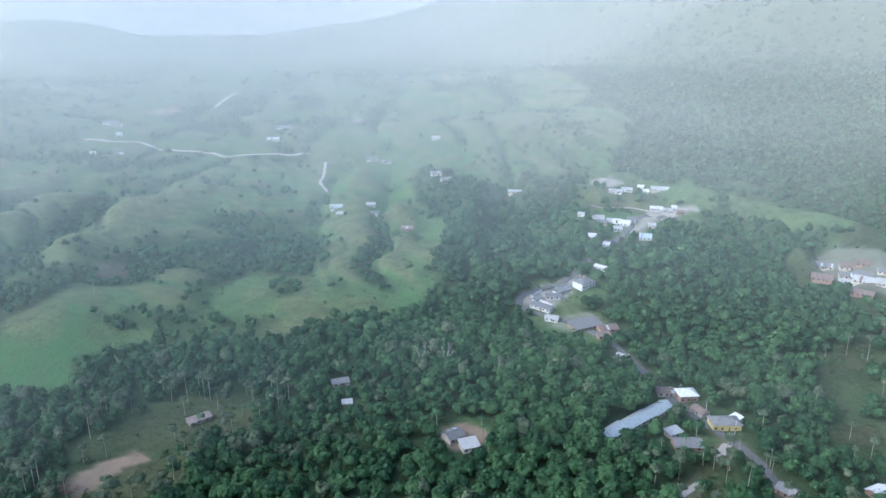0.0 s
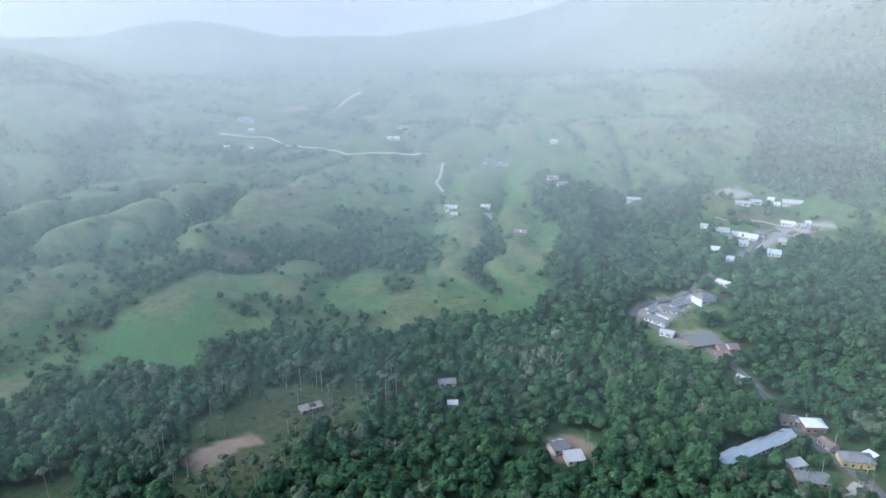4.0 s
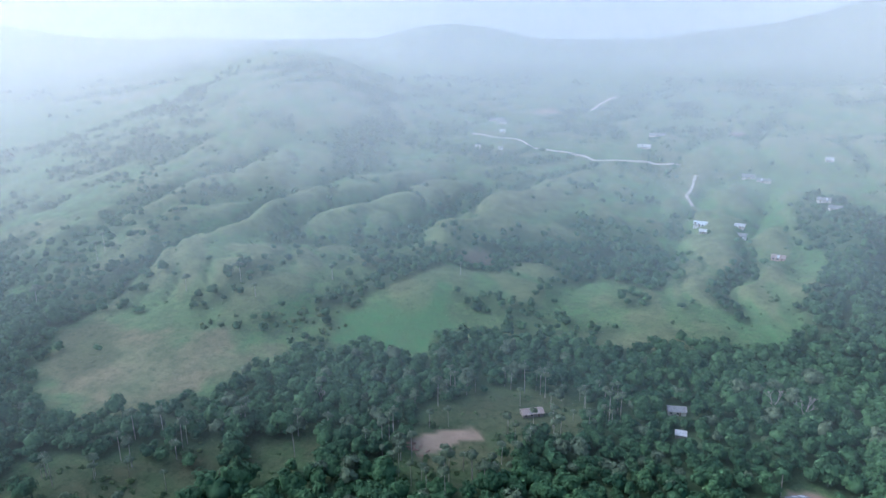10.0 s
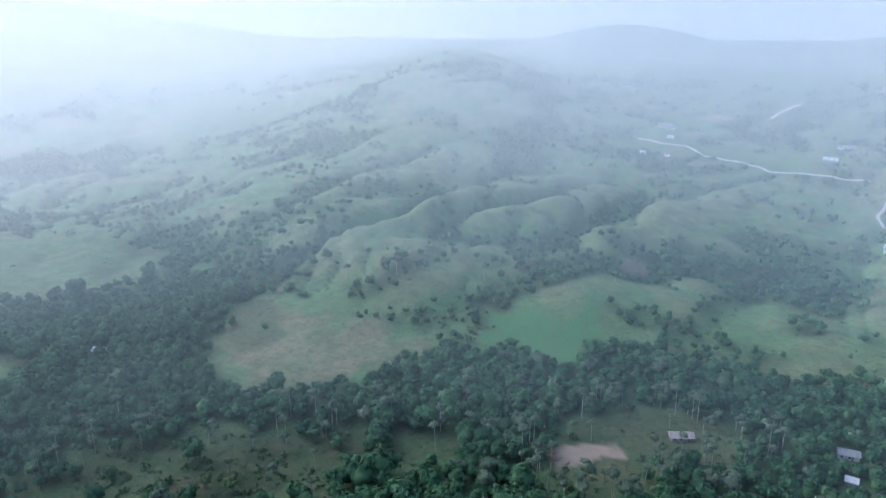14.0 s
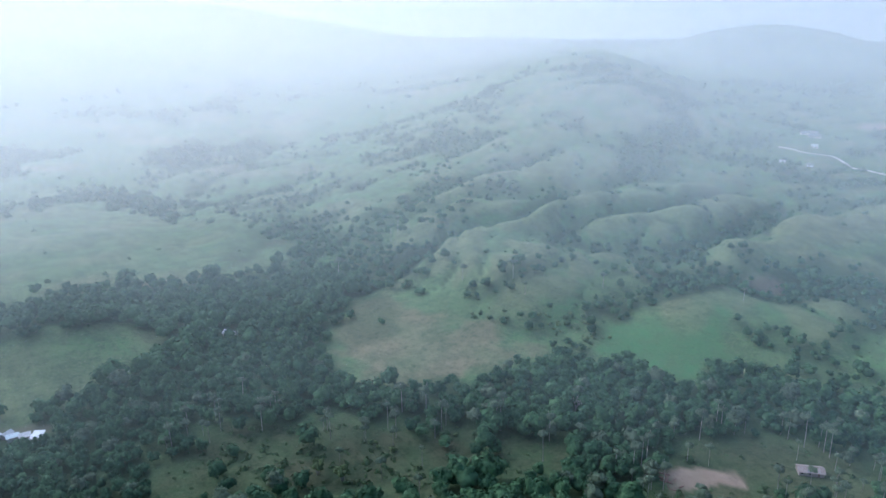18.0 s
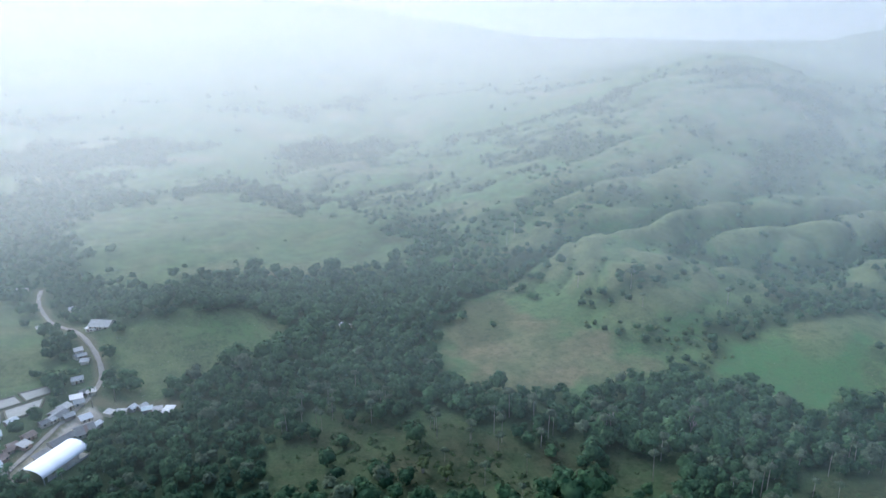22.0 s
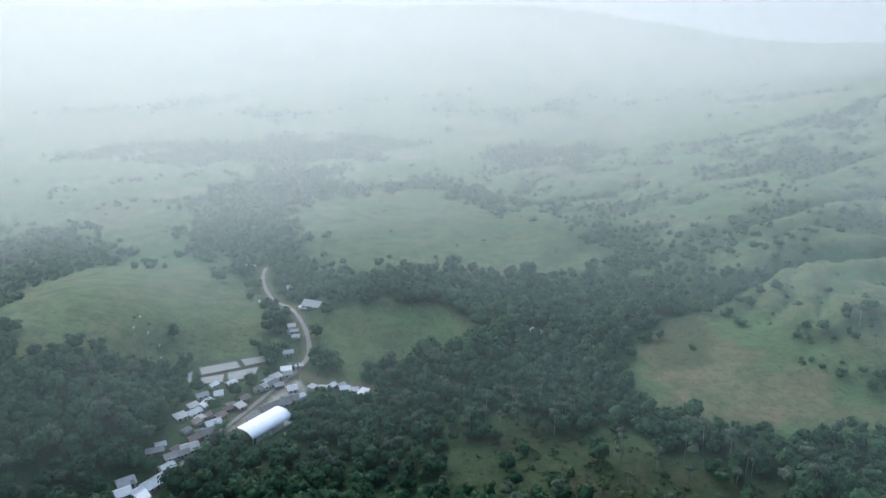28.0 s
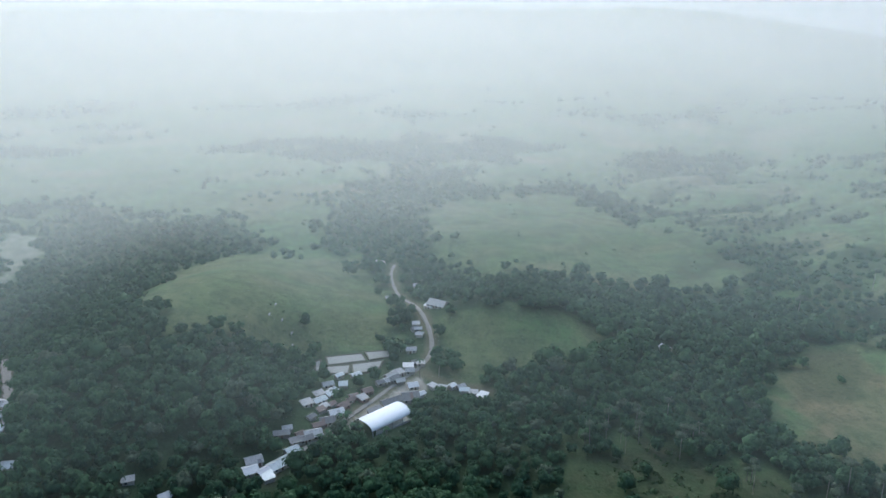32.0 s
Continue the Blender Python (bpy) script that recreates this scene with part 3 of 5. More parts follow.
HOUSES_LANE = [  # x, y, turn, long, wide, eaves, roof, shape, wall
    (88.3, 323.3, 43, 17.4, 8.0, 2.8, 'zinc', 'gable', 'cream'),
    (102.3, 334.7, 40, 20.2, 8.0, 3.2, 'zinc', 'gable', 'cream'),
    (116.8, 345.7, 40, 17.6, 8.0, 3.6, 'zinc', 'gable', 'cream'),
    (138.5, 363.4, 5, 10.5, 9.0, 4.2, 'white', 'hip', 'brick'),
    (128.4, 369.1, -1, 9.7, 7.0, 2.8, 'brown', 'gable', 'cream'),
    (148.6, 332.5, 0, 14.9, 9.0, 3.8, 'slate', 'hip', 'yellow'),
    (140.4, 345.6, -66, 8.5, 6.0, 2.8, 'brown', 'gable', 'cream'),
    (156.7, 337.1, -60, 5.0, 4.0, 2.8, 'white', 'shed', 'cream'),
    (119.3, 324.5, 26, 8.0, 5.0, 2.6, 'pale', 'shed', 'cream'),
    (122.7, 313.5, -2, 13.5, 9.0, 2.8, 'slate', 'gable', 'brick'),
    (5.0, 312.4, 36, 8.5, 8.0, 2.8, 'slate', 'gable', 'cream'),
    (13.0, 304.6, 19, 8.4, 7.0, 2.8, 'pale', 'shed', 'cream'),
    (-59.0, 369.5, 20, 9.3, 6.0, 2.8, 'slate', 'gable', 'cream'),
    (-52.0, 346.5, 11, 5.0, 3.8, 2.4, 'pale', 'shed', 'wood'),
    (-128.9, 333.6, 41, 11.5, 6.0, 2.4, 'rust', 'gable', 'wood'),
    (114.3, 413.8, -23, 6.8, 4.6, 2.5, 'pale', 'gable', 'cream'),
    (156.1, 275.7, -54, 8.1, 7.0, 2.8, 'slate', 'gable', 'brick'),
    (198.2, 276.8, 25, 8.9, 7.0, 2.8, 'white', 'gable', 'brick'),
]
HOUSES_COMPOUND = [  # x, y, turn, long, wide, eaves, roof, shape, wall
    (72.3, 487.6, -41, 16.7, 6.0, 2.7, 'slate', 'shed', 'white'),
    (95.2, 523.6, 37, 22.0, 5.0, 2.7, 'slate', 'shed', 'white'),
    (110.3, 526.7, 33, 13.9, 11.0, 4.4, 'slate', 'hip', 'white'),
    (83.8, 508.6, -3, 10.9, 5.0, 2.5, 'slate', 'shed', 'white'),
    (71.2, 504.5, 55, 10.5, 3.0, 2.7, 'slate', 'shed', 'white'),
    (77.2, 469.0, -20, 8.9, 7.0, 2.5, 'pale', 'gable', 'white'),
    (112.9, 452.9, 14, 12.7, 9.0, 2.5, 'brown', 'gable', 'brick'),
    (108.4, 442.8, 7, 8.6, 6.0, 2.5, 'brown', 'shed', 'brick'),
    (127.9, 546.5, -43, 10.8, 6.0, 2.5, 'white', 'gable', 'white'),
    (143.8, 562.4, -41, 7.7, 6.0, 2.5, 'brown', 'gable', 'cream'),
    (98.8, 458.4, 25, 22.0, 11.0, 2.2, 'slate', 'shed', 'wood'),
]
HOUSES_HAMLET = [  # x, y, turn, long, wide, eaves, roof, shape, wall
    (183.9, 749.7, -8, 13.6, 7.0, 2.5, 'pale', 'gable', 'white'),
    (197.5, 754.9, -8, 10.8, 7.0, 2.5, 'pale', 'shed', 'white'),
    (222.0, 790.5, -24, 6.1, 7.6, 2.5, 'white', 'gable', 'white'),
    (221.3, 766.7, -8, 5.9, 7.4, 2.5, 'white', 'gable', 'white'),
    (239.6, 777.0, -14, 19.0, 12.0, 2.5, 'pale', 'gable', 'cream'),
    (220.7, 720.4, -18, 12.3, 8.0, 2.5, 'white', 'gable', 'white'),
    (233.0, 716.0, -13, 12.2, 8.0, 2.5, 'pale', 'gable', 'white'),
    (242.1, 708.6, -17, 6.8, 7.0, 2.5, 'brown', 'gable', 'brick'),
    (147.8, 662.2, -8, 11.3, 10.0, 2.5, 'pale', 'gable', 'white'),
    (149.7, 651.1, -13, 8.9, 8.0, 2.5, 'slate', 'gable', 'cream'),
    (161.6, 656.0, -13, 13.0, 10.0, 2.5, 'pale', 'gable', 'white'),
    (168.0, 651.9, -21, 15.9, 10.0, 2.5, 'white', 'gable', 'white'),
    (178.5, 655.9, -15, 8.4, 9.0, 2.5, 'slate', 'gable', 'white'),
    (161.9, 639.8, -9, 7.6, 7.0, 2.5, 'pale', 'shed', 'white'),
    (132.8, 612.3, -13, 6.5, 8.0, 2.5, 'white', 'gable', 'white'),
    (138.9, 583.4, -19, 5.3, 6.0, 2.5, 'white', 'shed', 'white'),
    (183.0, 622.0, -15, 10.3, 11.0, 2.5, 'blue', 'gable', 'white'),
    (239.5, 722.2, -11, 5.1, 6.0, 2.5, 'white', 'gable', 'white'),
    (194.8, 644.2, -15, 6.3, 7.9, 2.5, 'pale', 'gable', 'cream'),
    (130.7, 656.1, -19, 5.8, 6.0, 2.5, 'pale', 'gable', 'white'),
    (76.8, 754.7, -5, 14.4, 7.0, 2.5, 'pale', 'gable', 'cream'),
]
HOUSES_BLOCK = [  # x, y, turn, long, wide, eaves, roof, shape, wall
    (313.1, 556.2, -31, 14.6, 11.0, 2.5, 'slate', 'gable', 'cream'),
    (290.8, 518.0, -29, 14.1, 11.0, 2.5, 'brown', 'gable', 'brick'),
    (322.3, 539.6, -24, 12.2, 10.0, 2.5, 'brown', 'gable', 'cream'),
    (316.3, 528.0, -24, 12.3, 10.0, 2.5, 'slate', 'gable', 'cream'),
    (307.5, 512.9, -24, 11.6, 10.0, 2.5, 'pale', 'gable', 'cream'),
    (330.7, 534.2, -28, 10.5, 10.0, 2.5, 'brown', 'gable', 'brick'),
    (321.6, 516.2, -39, 13.2, 10.0, 2.5, 'slate', 'gable', 'cream'),
    (317.2, 507.2, -39, 13.7, 11.0, 2.5, 'pale', 'gable', 'cream'),
    (304.9, 487.4, -36, 14.6, 9.0, 2.5, 'brown', 'gable', 'brick'),
    (335.6, 512.8, -27, 11.3, 10.0, 2.5, 'slate', 'gable', 'cream'),
    (325.7, 495.8, -32, 11.6, 10.0, 2.5, 'pale', 'gable', 'cream'),
]
HOUSES_SLOPE = [  # x, y, turn, long, wide, eaves, roof, shape, wall
    (-106.5, 704.6, 1, 14.7, 8.0, 2.5, 'zinc', 'gable', 'white'),
    (-73.1, 706.1, -1, 8.5, 8.0, 2.5, 'pale', 'gable', 'cream'),
    (-68.9, 688.5, 1, 8.8, 7.0, 2.5, 'slate', 'gable', 'white'),
    (-33.3, 635.6, 2, 10.5, 7.0, 2.5, 'rust', 'gable', 'brick'),
    (-102.2, 685.7, 7, 6.8, 6.0, 2.5, 'pale', 'shed', 'cream'),
    (-236.6, 997.5, 12, 16.9, 12.0, 2.5, 'pale', 'gable', 'cream'),
    (-239.3, 1082.1, 15, 22.0, 10.0, 2.5, 'slate', 'gable', 'cream'),
    (-477.9, 1055.6, 19, 14.6, 12.0, 2.5, 'slate', 'gable', 'cream'),
    (-445.4, 986.7, 24, 8.4, 10.0, 2.5, 'pale', 'gable', 'cream'),
    (-429.4, 872.4, 24, 6.3, 7.9, 2.5, 'pale', 'gable', 'cream'),
    (-397.8, 877.1, 19, 5.8, 7.3, 2.5, 'slate', 'gable', 'white'),
    (-88.2, 881.3, 4, 13.8, 9.0, 2.5, 'slate', 'gable', 'cream'),
    (-71.4, 874.3, 2, 15.1, 9.0, 2.5, 'slate', 'gable', 'cream'),
    (-8.0, 775.9, 8, 11.7, 8.0, 2.5, 'slate', 'gable', 'cream'),
    (2.7, 755.1, 7, 10.8, 8.0, 2.5, 'slate', 'gable', 'cream'),
    (-132.6, 1107.0, 14, 18.6, 9.0, 2.5, 'brown', 'gable', 'brick'),
    (-10.2, 937.0, 9, 8.5, 9.0, 2.5, 'pale', 'gable', 'cream'),
    (-492.5, 1067.6, 31, 22.0, 12.0, 2.5, 'slate', 'gable', 'cream'),
]
HOUSES_UPPER = [  # x, y, turn, long, wide, eaves, roof, shape, wall
    (-401.2, 3.4, 106, 5.7, 6.0, 2.5, 'white', 'gable', 'cream'),
    (-410.0, -8.1, 135, 6.6, 5.1, 2.5, 'slate', 'gable', 'cream'),
    (-407.7, -12.2, 134, 4.6, 5.1, 2.5, 'pale', 'gable', 'cream'),
    (-426.2, 0.4, 92, 6.1, 4.2, 2.5, 'white', 'shed', 'cream'),
    (-420.3, 1.4, 94, 5.0, 5.1, 2.5, 'pale', 'gable', 'cream'),
    (-429.7, 8.2, 93, 4.6, 4.2, 2.5, 'pale', 'shed', 'cream'),
    (-449.3, 1.9, 93, 6.3, 5.1, 2.5, 'pale', 'gable', 'cream'),
    (-467.8, 7.7, 74, 4.6, 5.1, 2.5, 'pale', 'gable', 'cream'),
    (-475.5, 4.2, 117, 4.6, 4.2, 2.5, 'slate', 'gable', 'cream'),
    (-481.1, 4.9, 95, 4.6, 4.2, 2.5, 'pale', 'shed', 'cream'),
    (-403.4, -47.7, 112, 6.2, 5.1, 2.5, 'pale', 'gable', 'cream'),
    (-403.7, -38.5, 97, 4.7, 5.9, 2.5, 'zinc', 'gable', 'cream'),
    (-391.9, -44.8, 151, 8.8, 5.1, 2.5, 'zinc', 'gable', 'cream'),
    (-389.1, -50.9, 126, 5.5, 4.2, 2.5, 'pale', 'shed', 'cream'),
    (-379.9, -49.4, 130, 7.4, 5.1, 2.5, 'zinc', 'gable', 'cream'),
    (-373.0, -55.5, 124, 5.8, 5.1, 2.5, 'pale', 'shed', 'cream'),
    (-366.4, -38.3, 116, 7.8, 6.0, 2.5, 'white', 'gable', 'cream'),
]
HOUSES_LOWER = [  # x, y, turn, long, wide, eaves, roof, shape, wall
    (-357.2, -42.1, 106, 7.8, 6.8, 2.5, 'slate', 'gable', 'cream'),
    (-343.8, -47.9, 109, 8.5, 7.6, 2.5, 'pale', 'gable', 'cream'),
    (-388.7, 2.2, 101, 9.5, 10.2, 2.5, 'slate', 'gable', 'cream'),
    (-383.0, -8.8, 122, 12.0, 6.0, 2.5, 'slate', 'gable', 'cream'),
    (-371.0, -16.9, 126, 8.2, 5.1, 2.5, 'slate', 'shed', 'cream'),
    (-387.2, -30.6, 115, 4.6, 5.1, 2.5, 'rust', 'gable', 'brick'),
    (-385.4, -25.2, 130, 4.7, 5.1, 2.5, 'pale', 'shed', 'brick'),
    (-394.6, -23.5, 125, 5.8, 5.1, 2.5, 'brown', 'gable', 'brick'),
    (-405.1, -16.2, 119, 4.6, 4.2, 2.5, 'slate', 'gable', 'cream'),
    (-374.8, -35.5, 141, 6.2, 5.1, 2.5, 'brown', 'gable', 'brick'),
    (-328.5, -56.3, 129, 6.3, 5.1, 2.5, 'zinc', 'gable', 'cream'),
    (-317.9, -60.2, 136, 11.9, 6.8, 2.5, 'zinc', 'gable', 'cream'),
    (-311.0, -66.7, 134, 6.2, 5.1, 2.5, 'white', 'gable', 'cream'),
    (-307.4, -64.1, 124, 5.1, 5.1, 2.5, 'zinc', 'shed', 'cream'),
    (-311.0, -73.0, 118, 6.5, 6.8, 2.5, 'white', 'gable', 'cream'),
    (-318.1, -73.0, 115, 7.6, 6.8, 2.5, 'pale', 'gable', 'cream'),
    (-341.0, -63.6, 99, 8.0, 3.4, 2.5, 'slate', 'shed', 'wood'),
    (-346.4, -61.7, 108, 4.6, 4.2, 2.5, 'pale', 'gable', 'cream'),
    (-336.2, -55.6, 118, 5.4, 4.2, 2.5, 'slate', 'shed', 'cream'),
    (-431.3, 4.7, 111, 5.0, 4.2, 2.5, 'slate', 'gable', 'wood'),
    (-406.8, -4.3, 111, 5.1, 4.2, 2.5, 'pale', 'gable', 'wood'),
    (-474.4, 6.5, 94, 4.6, 3.4, 2.5, 'pale', 'gable', 'wood'),
    (-386.8, 43.7, 60, 4.6, 3.0, 2.5, 'white', 'shed', 'wood'),
    (-371.7, -45.6, 140, 4.6, 3.4, 2.5, 'pale', 'shed', 'wood'),
]
HOUSES_OUTLYING = [  # x, y, turn, long, wide, eaves, roof, shape, wall
    (-400.4, 15.5, 41, 4.6, 3.4, 2.5, 'pale', 'shed', 'cream'),
    (-398.0, 21.3, 67, 4.6, 3.4, 2.5, 'pale', 'shed', 'cream'),
    (-395.1, 34.3, 87, 5.4, 4.2, 2.5, 'zinc', 'gable', 'cream'),
    (-391.6, 39.4, 83, 4.6, 3.4, 2.5, 'pale', 'shed', 'cream'),
    (-388.7, 45.1, 61, 4.6, 4.2, 2.5, 'white', 'shed', 'cream'),
    (-504.8, 21.3, 57, 13.8, 11.0, 2.5, 'pale', 'gable', 'cream'),
    (-504.6, 14.7, 43, 7.2, 4.2, 2.5, 'white', 'shed', 'cream'),
    (-642.9, -29.1, 68, 6.9, 6.8, 2.5, 'pale', 'gable', 'cream'),
    (-580.0, 4.6, 90, 4.6, 5.8, 2.5, 'pale', 'gable', 'cream'),
    (-541.2, -16.2, 112, 4.6, 5.1, 2.5, 'pale', 'shed', 'cream'),
    (-297.4, -177.3, 96, 5.8, 6.0, 2.5, 'zinc', 'gable', 'cream'),
    (-351.1, -208.6, 74, 8.4, 6.0, 2.5, 'white', 'gable', 'cream'),
    (-338.2, -201.8, 87, 6.6, 6.0, 2.5, 'pale', 'gable', 'cream'),
    (-326.2, -196.4, 93, 4.9, 6.0, 2.5, 'white', 'gable', 'cream'),
    (-293.5, -123.0, 110, 4.9, 3.4, 2.5, 'pale', 'shed', 'cream'),
    (-287.0, -104.8, 131, 4.6, 3.4, 2.5, 'white', 'shed', 'cream'),
    (-450.3, 173.3, 29, 7.0, 5.1, 2.5, 'white', 'gable', 'cream'),
]
HOUSES_SHACKS = [  # x, y, turn, long, wide, eaves, roof, shape, wall
    (-415.4, -42.3, 132, 5.0, 3.5, 2.4, 'zinc', 'gable', 'cream'),
    (-415.9, -32.0, 126, 5.8, 4.1, 2.4, 'zinc', 'gable', 'wood'),
    (-352.4, -46.3, 118, 5.9, 4.1, 2.4, 'brown', 'gable', 'wood'),
    (-339.4, -51.2, 118, 7.1, 5.0, 2.4, 'slate', 'gable', 'cream'),
    (-414.2, -10.1, 132, 7.4, 5.2, 2.4, 'pale', 'gable', 'wood'),
    (-417.7, -5.7, 126, 6.7, 4.7, 2.4, 'pale', 'shed', 'cream'),
    (-391.9, 8.6, 132, 4.2, 3.4, 2.4, 'white', 'gable', 'cream'),
    (-400.0, 27.1, 138, 4.2, 3.4, 2.4, 'white', 'gable', 'cream'),
    (-398.8, 32.3, 126, 4.8, 3.4, 2.4, 'pale', 'gable', 'wood'),
    (-382.9, -32.2, 118, 4.2, 3.4, 2.4, 'brown', 'gable', 'wood'),
    (-376.0, -42.1, 138, 4.2, 3.4, 2.4, 'rust', 'gable', 'cream'),
    (-367.8, -46.7, 132, 4.2, 3.4, 2.4, 'brown', 'shed', 'cream'),
    (-359.2, -51.0, 138, 4.2, 3.4, 2.4, 'slate', 'gable', 'cream'),
    (-342.8, -54.6, 132, 4.2, 3.4, 2.4, 'brown', 'gable', 'wood'),
]
# ---------------------------------------------------------------- builders


def part(name, bm, material, parent=None, label=""):
    """Link a bmesh as one mesh object, under a thing or a part if one is given."""
    mesh = bpy.data.meshes.new(name)
    bm.to_mesh(mesh)
    bm.free()
    mesh.materials.append(material)
    ob = new(name, mesh)
    if parent is not None:
        ob.parent = parent
    if label:
        tagged(ob, label)
    return ob


def group_at(name, m, label, category, group="", kind=""):
    ob = new(name)
    ob.matrix_world = m
    ob.empty_display_size = 0.5
    return tagged(ob, label, category, group, kind)


def box(bm, x0, x1, y0, y1, z0, z1):
    bmesh.ops.create_cube(bm, size=1, matrix=Matrix.Translation(((x0 + x1) / 2, (y0 + y1) / 2, (z0 + z1) / 2)) @ Matrix.Diagonal((x1 - x0, y1 - y0, z1 - z0, 1)))


def slab(bm, corners, thick):
    """A sheet of even thickness below the given corners."""
    top = [bm.verts.new(c) for c in corners]
    low = [bm.verts.new((c[0], c[1], c[2] - thick)) for c in corners]
    bm.faces.new(top)
    bm.faces.new(low[::-1])
    for i in range(len(top)):
        j = (i + 1) % len(top)
        bm.faces.new((top[j], top[i], low[i], low[j]))


ROOF_WORDS = {"zinc": "bluish zinc roof", "white": "bright white roof", "pale": "pale grey sheet roof", "slate": "dark grey sheet roof",
              "brown": "weathered brown roof", "rust": "rusty sheet roof", "blue": "light blue roof"}
WALL_WORDS = {"cream": "cream plaster walls", "white": "white plaster walls", "yellow": "bright yellow walls", "brick": "bare brick walls", "wood": "grey board walls"}
SHAPE_WORDS = {"gable": "gabled", "hip": "hipped", "shed": "lean-to"}


def roof_planes(shape, l, w, eaves, over, rise):
    """The roof's sheets, each as corners that run round it seen from above."""
    a, b = l / 2 + over, w / 2 + over
    top = eaves + rise
    low = eaves - rise * over / (w / 2)
    if shape == "shed":
        return [[(-a, -b, eaves - 0.1), (a, -b, eaves - 0.1), (a, b, top), (-a, b, top)]]
    if shape == "hip":
        k = max(a - b, 0.6)
        return [[(-a, -b, low), (a, -b, low), (k, 0, top), (-k, 0, top)], [(a, b, low), (-a, b, low), (-k, 0, top), (k, 0, top)],
                [(a, -b, low), (a, b, low), (k, 0, top)], [(-a, b, low), (-a, -b, low), (-k, 0, top)]]
    return [[(-a, -b, low), (a, -b, low), (a, 0, top), (-a, 0, top)], [(a, b, low), (-a, b, low), (-a, 0, top), (a, 0, top)]]


def house(x, y, turn, l, w, eaves, roof, shape, wall, group):
    """A small village house: walls, each roof sheet, ridge cap, door and windows with sills."""
    rng = random.Random(int(x * 7 + y * 13))
    floor = min(high(x + dx, y + dy) for dx in (-2, 2) for dy in (-2, 2)) + 0.1
    rise = (0.16 if shape == "shed" else 0.23) * w * rng.uniform(0.85, 1.15)
    word = "two-storey house" if eaves > 5 else ("small house" if l < 10 else "long house")
    home = group_at("house", pose(x, y, floor, 0, 0, turn), f"{SHAPE_WORDS[shape]} {word}, {ROOF_WORDS[roof]} over {WALL_WORDS[wall]}", "house", group)
    bm = bmesh.new()
    a, b = l / 2, w / 2
    box(bm, -a, a, -b, b, -2.5, eaves)
    if shape == "gable":
        for s in (-1, 1):
            slab(bm, [(s * (a - 0.2), -b, eaves), (s * a, -b, eaves), (s * a, b, eaves), (s * (a - 0.2), b, eaves)], 0.05)
            tri = [bm.verts.new(p) for p in ((s * a, -b, eaves), (s * a, b, eaves), (s * a, 0, eaves + rise - 0.06))]
            bm.faces.new(tri if s > 0 else tri[::-1])
    elif shape == "shed":
        slab(bm, [(-a, b, eaves + rise - 0.25), (a, b, eaves + rise - 0.25), (a, b - 0.2, eaves + rise - 0.3), (-a, b - 0.2, eaves + rise - 0.3)], rise)
    part("wall", bm, WALLS[wall], home)
    over = 0.55
    planes = roof_planes(shape, l, w, eaves, over, rise)
    for corners in planes:
        bm = bmesh.new()
        slab(bm, corners, 0.09)
        part("roof_sheet", bm, ROOFS[roof], home)
    if shape == "gable" and l > 7:
        # one or two sheets of another age on the roof
        for k in range(rng.randint(0, 2)):
            bm = bmesh.new()
            u0 = rng.uniform(-a, a - 2.2)
            q = [Vector(c) for c in planes[rng.randint(0, 1)]]
            p0, p1 = (u0 + a + over) / (2 * a + 2 * over), (u0 + 1.8 + a + over) / (2 * a + 2 * over)
            lowa, lowb = q[0].lerp(q[1], p0), q[0].lerp(q[1], p1)
            topa, topb = q[3].lerp(q[2], p0), q[3].lerp(q[2], p1)
            s0, s1 = 0.05, rng.uniform(0.5, 0.95)
            up = Vector((0, 0, 0.06))
            slab(bm, [lowa.lerp(topa, s0) + up, lowb.lerp(topb, s0) + up, lowb.lerp(topb, s1) + up, lowa.lerp(topa, s1) + up], 0.05)
            part("roof_patch", bm, ROOFS[rng.choice(["pale", "zinc", "brown", "slate"])], home)
    if shape != "shed":
        bm = bmesh.new()
        k = a + over if shape == "gable" else max(a + over - (b + over), 0.6)
        box(bm, -k, k, -0.18, 0.18, eaves + rise - 0.04, eaves + rise + 0.05)
        part("ridge_cap", bm, ROOFS[roof], home)
    # openings on the two long walls
    storeys = 2 if eaves > 5.5 else 1
    for s in (-1, 1):
        door_at = rng.uniform(-0.3, 0.3) * l
        if l > 5.6:
            bm = bmesh.new()
            box(bm, door_at - 0.48, door_at + 0.48, s * b - 0.04, s * b + 0.05, 0, 2.05)
            part("door", bm, DOOR_PAINT, home)
        for level in range(storeys):
            for u in np.arange(-a + 1.5, a - 1.2, 3.4):
                if level == 0 and abs(u - door_at) < 1.2:
                    continue
                z0 = 0.9 + 2.7 * level
                bm = bmesh.new()
                box(bm, u - 0.55, u + 0.55, s * b - 0.03, s * b + 0.03, z0, z0 + 1.05)
                pane = part("window", bm, DARK_PANE, home)
                if storeys == 2 or l > 9:
                    bm = bmesh.new()
                    box(bm, u - 0.65, u + 0.65, s * b - 0.03, s * b + 0.12, z0 - 0.1, z0 - 0.01)
                    part("window_sill", bm, CONCRETE, pane)
    return home


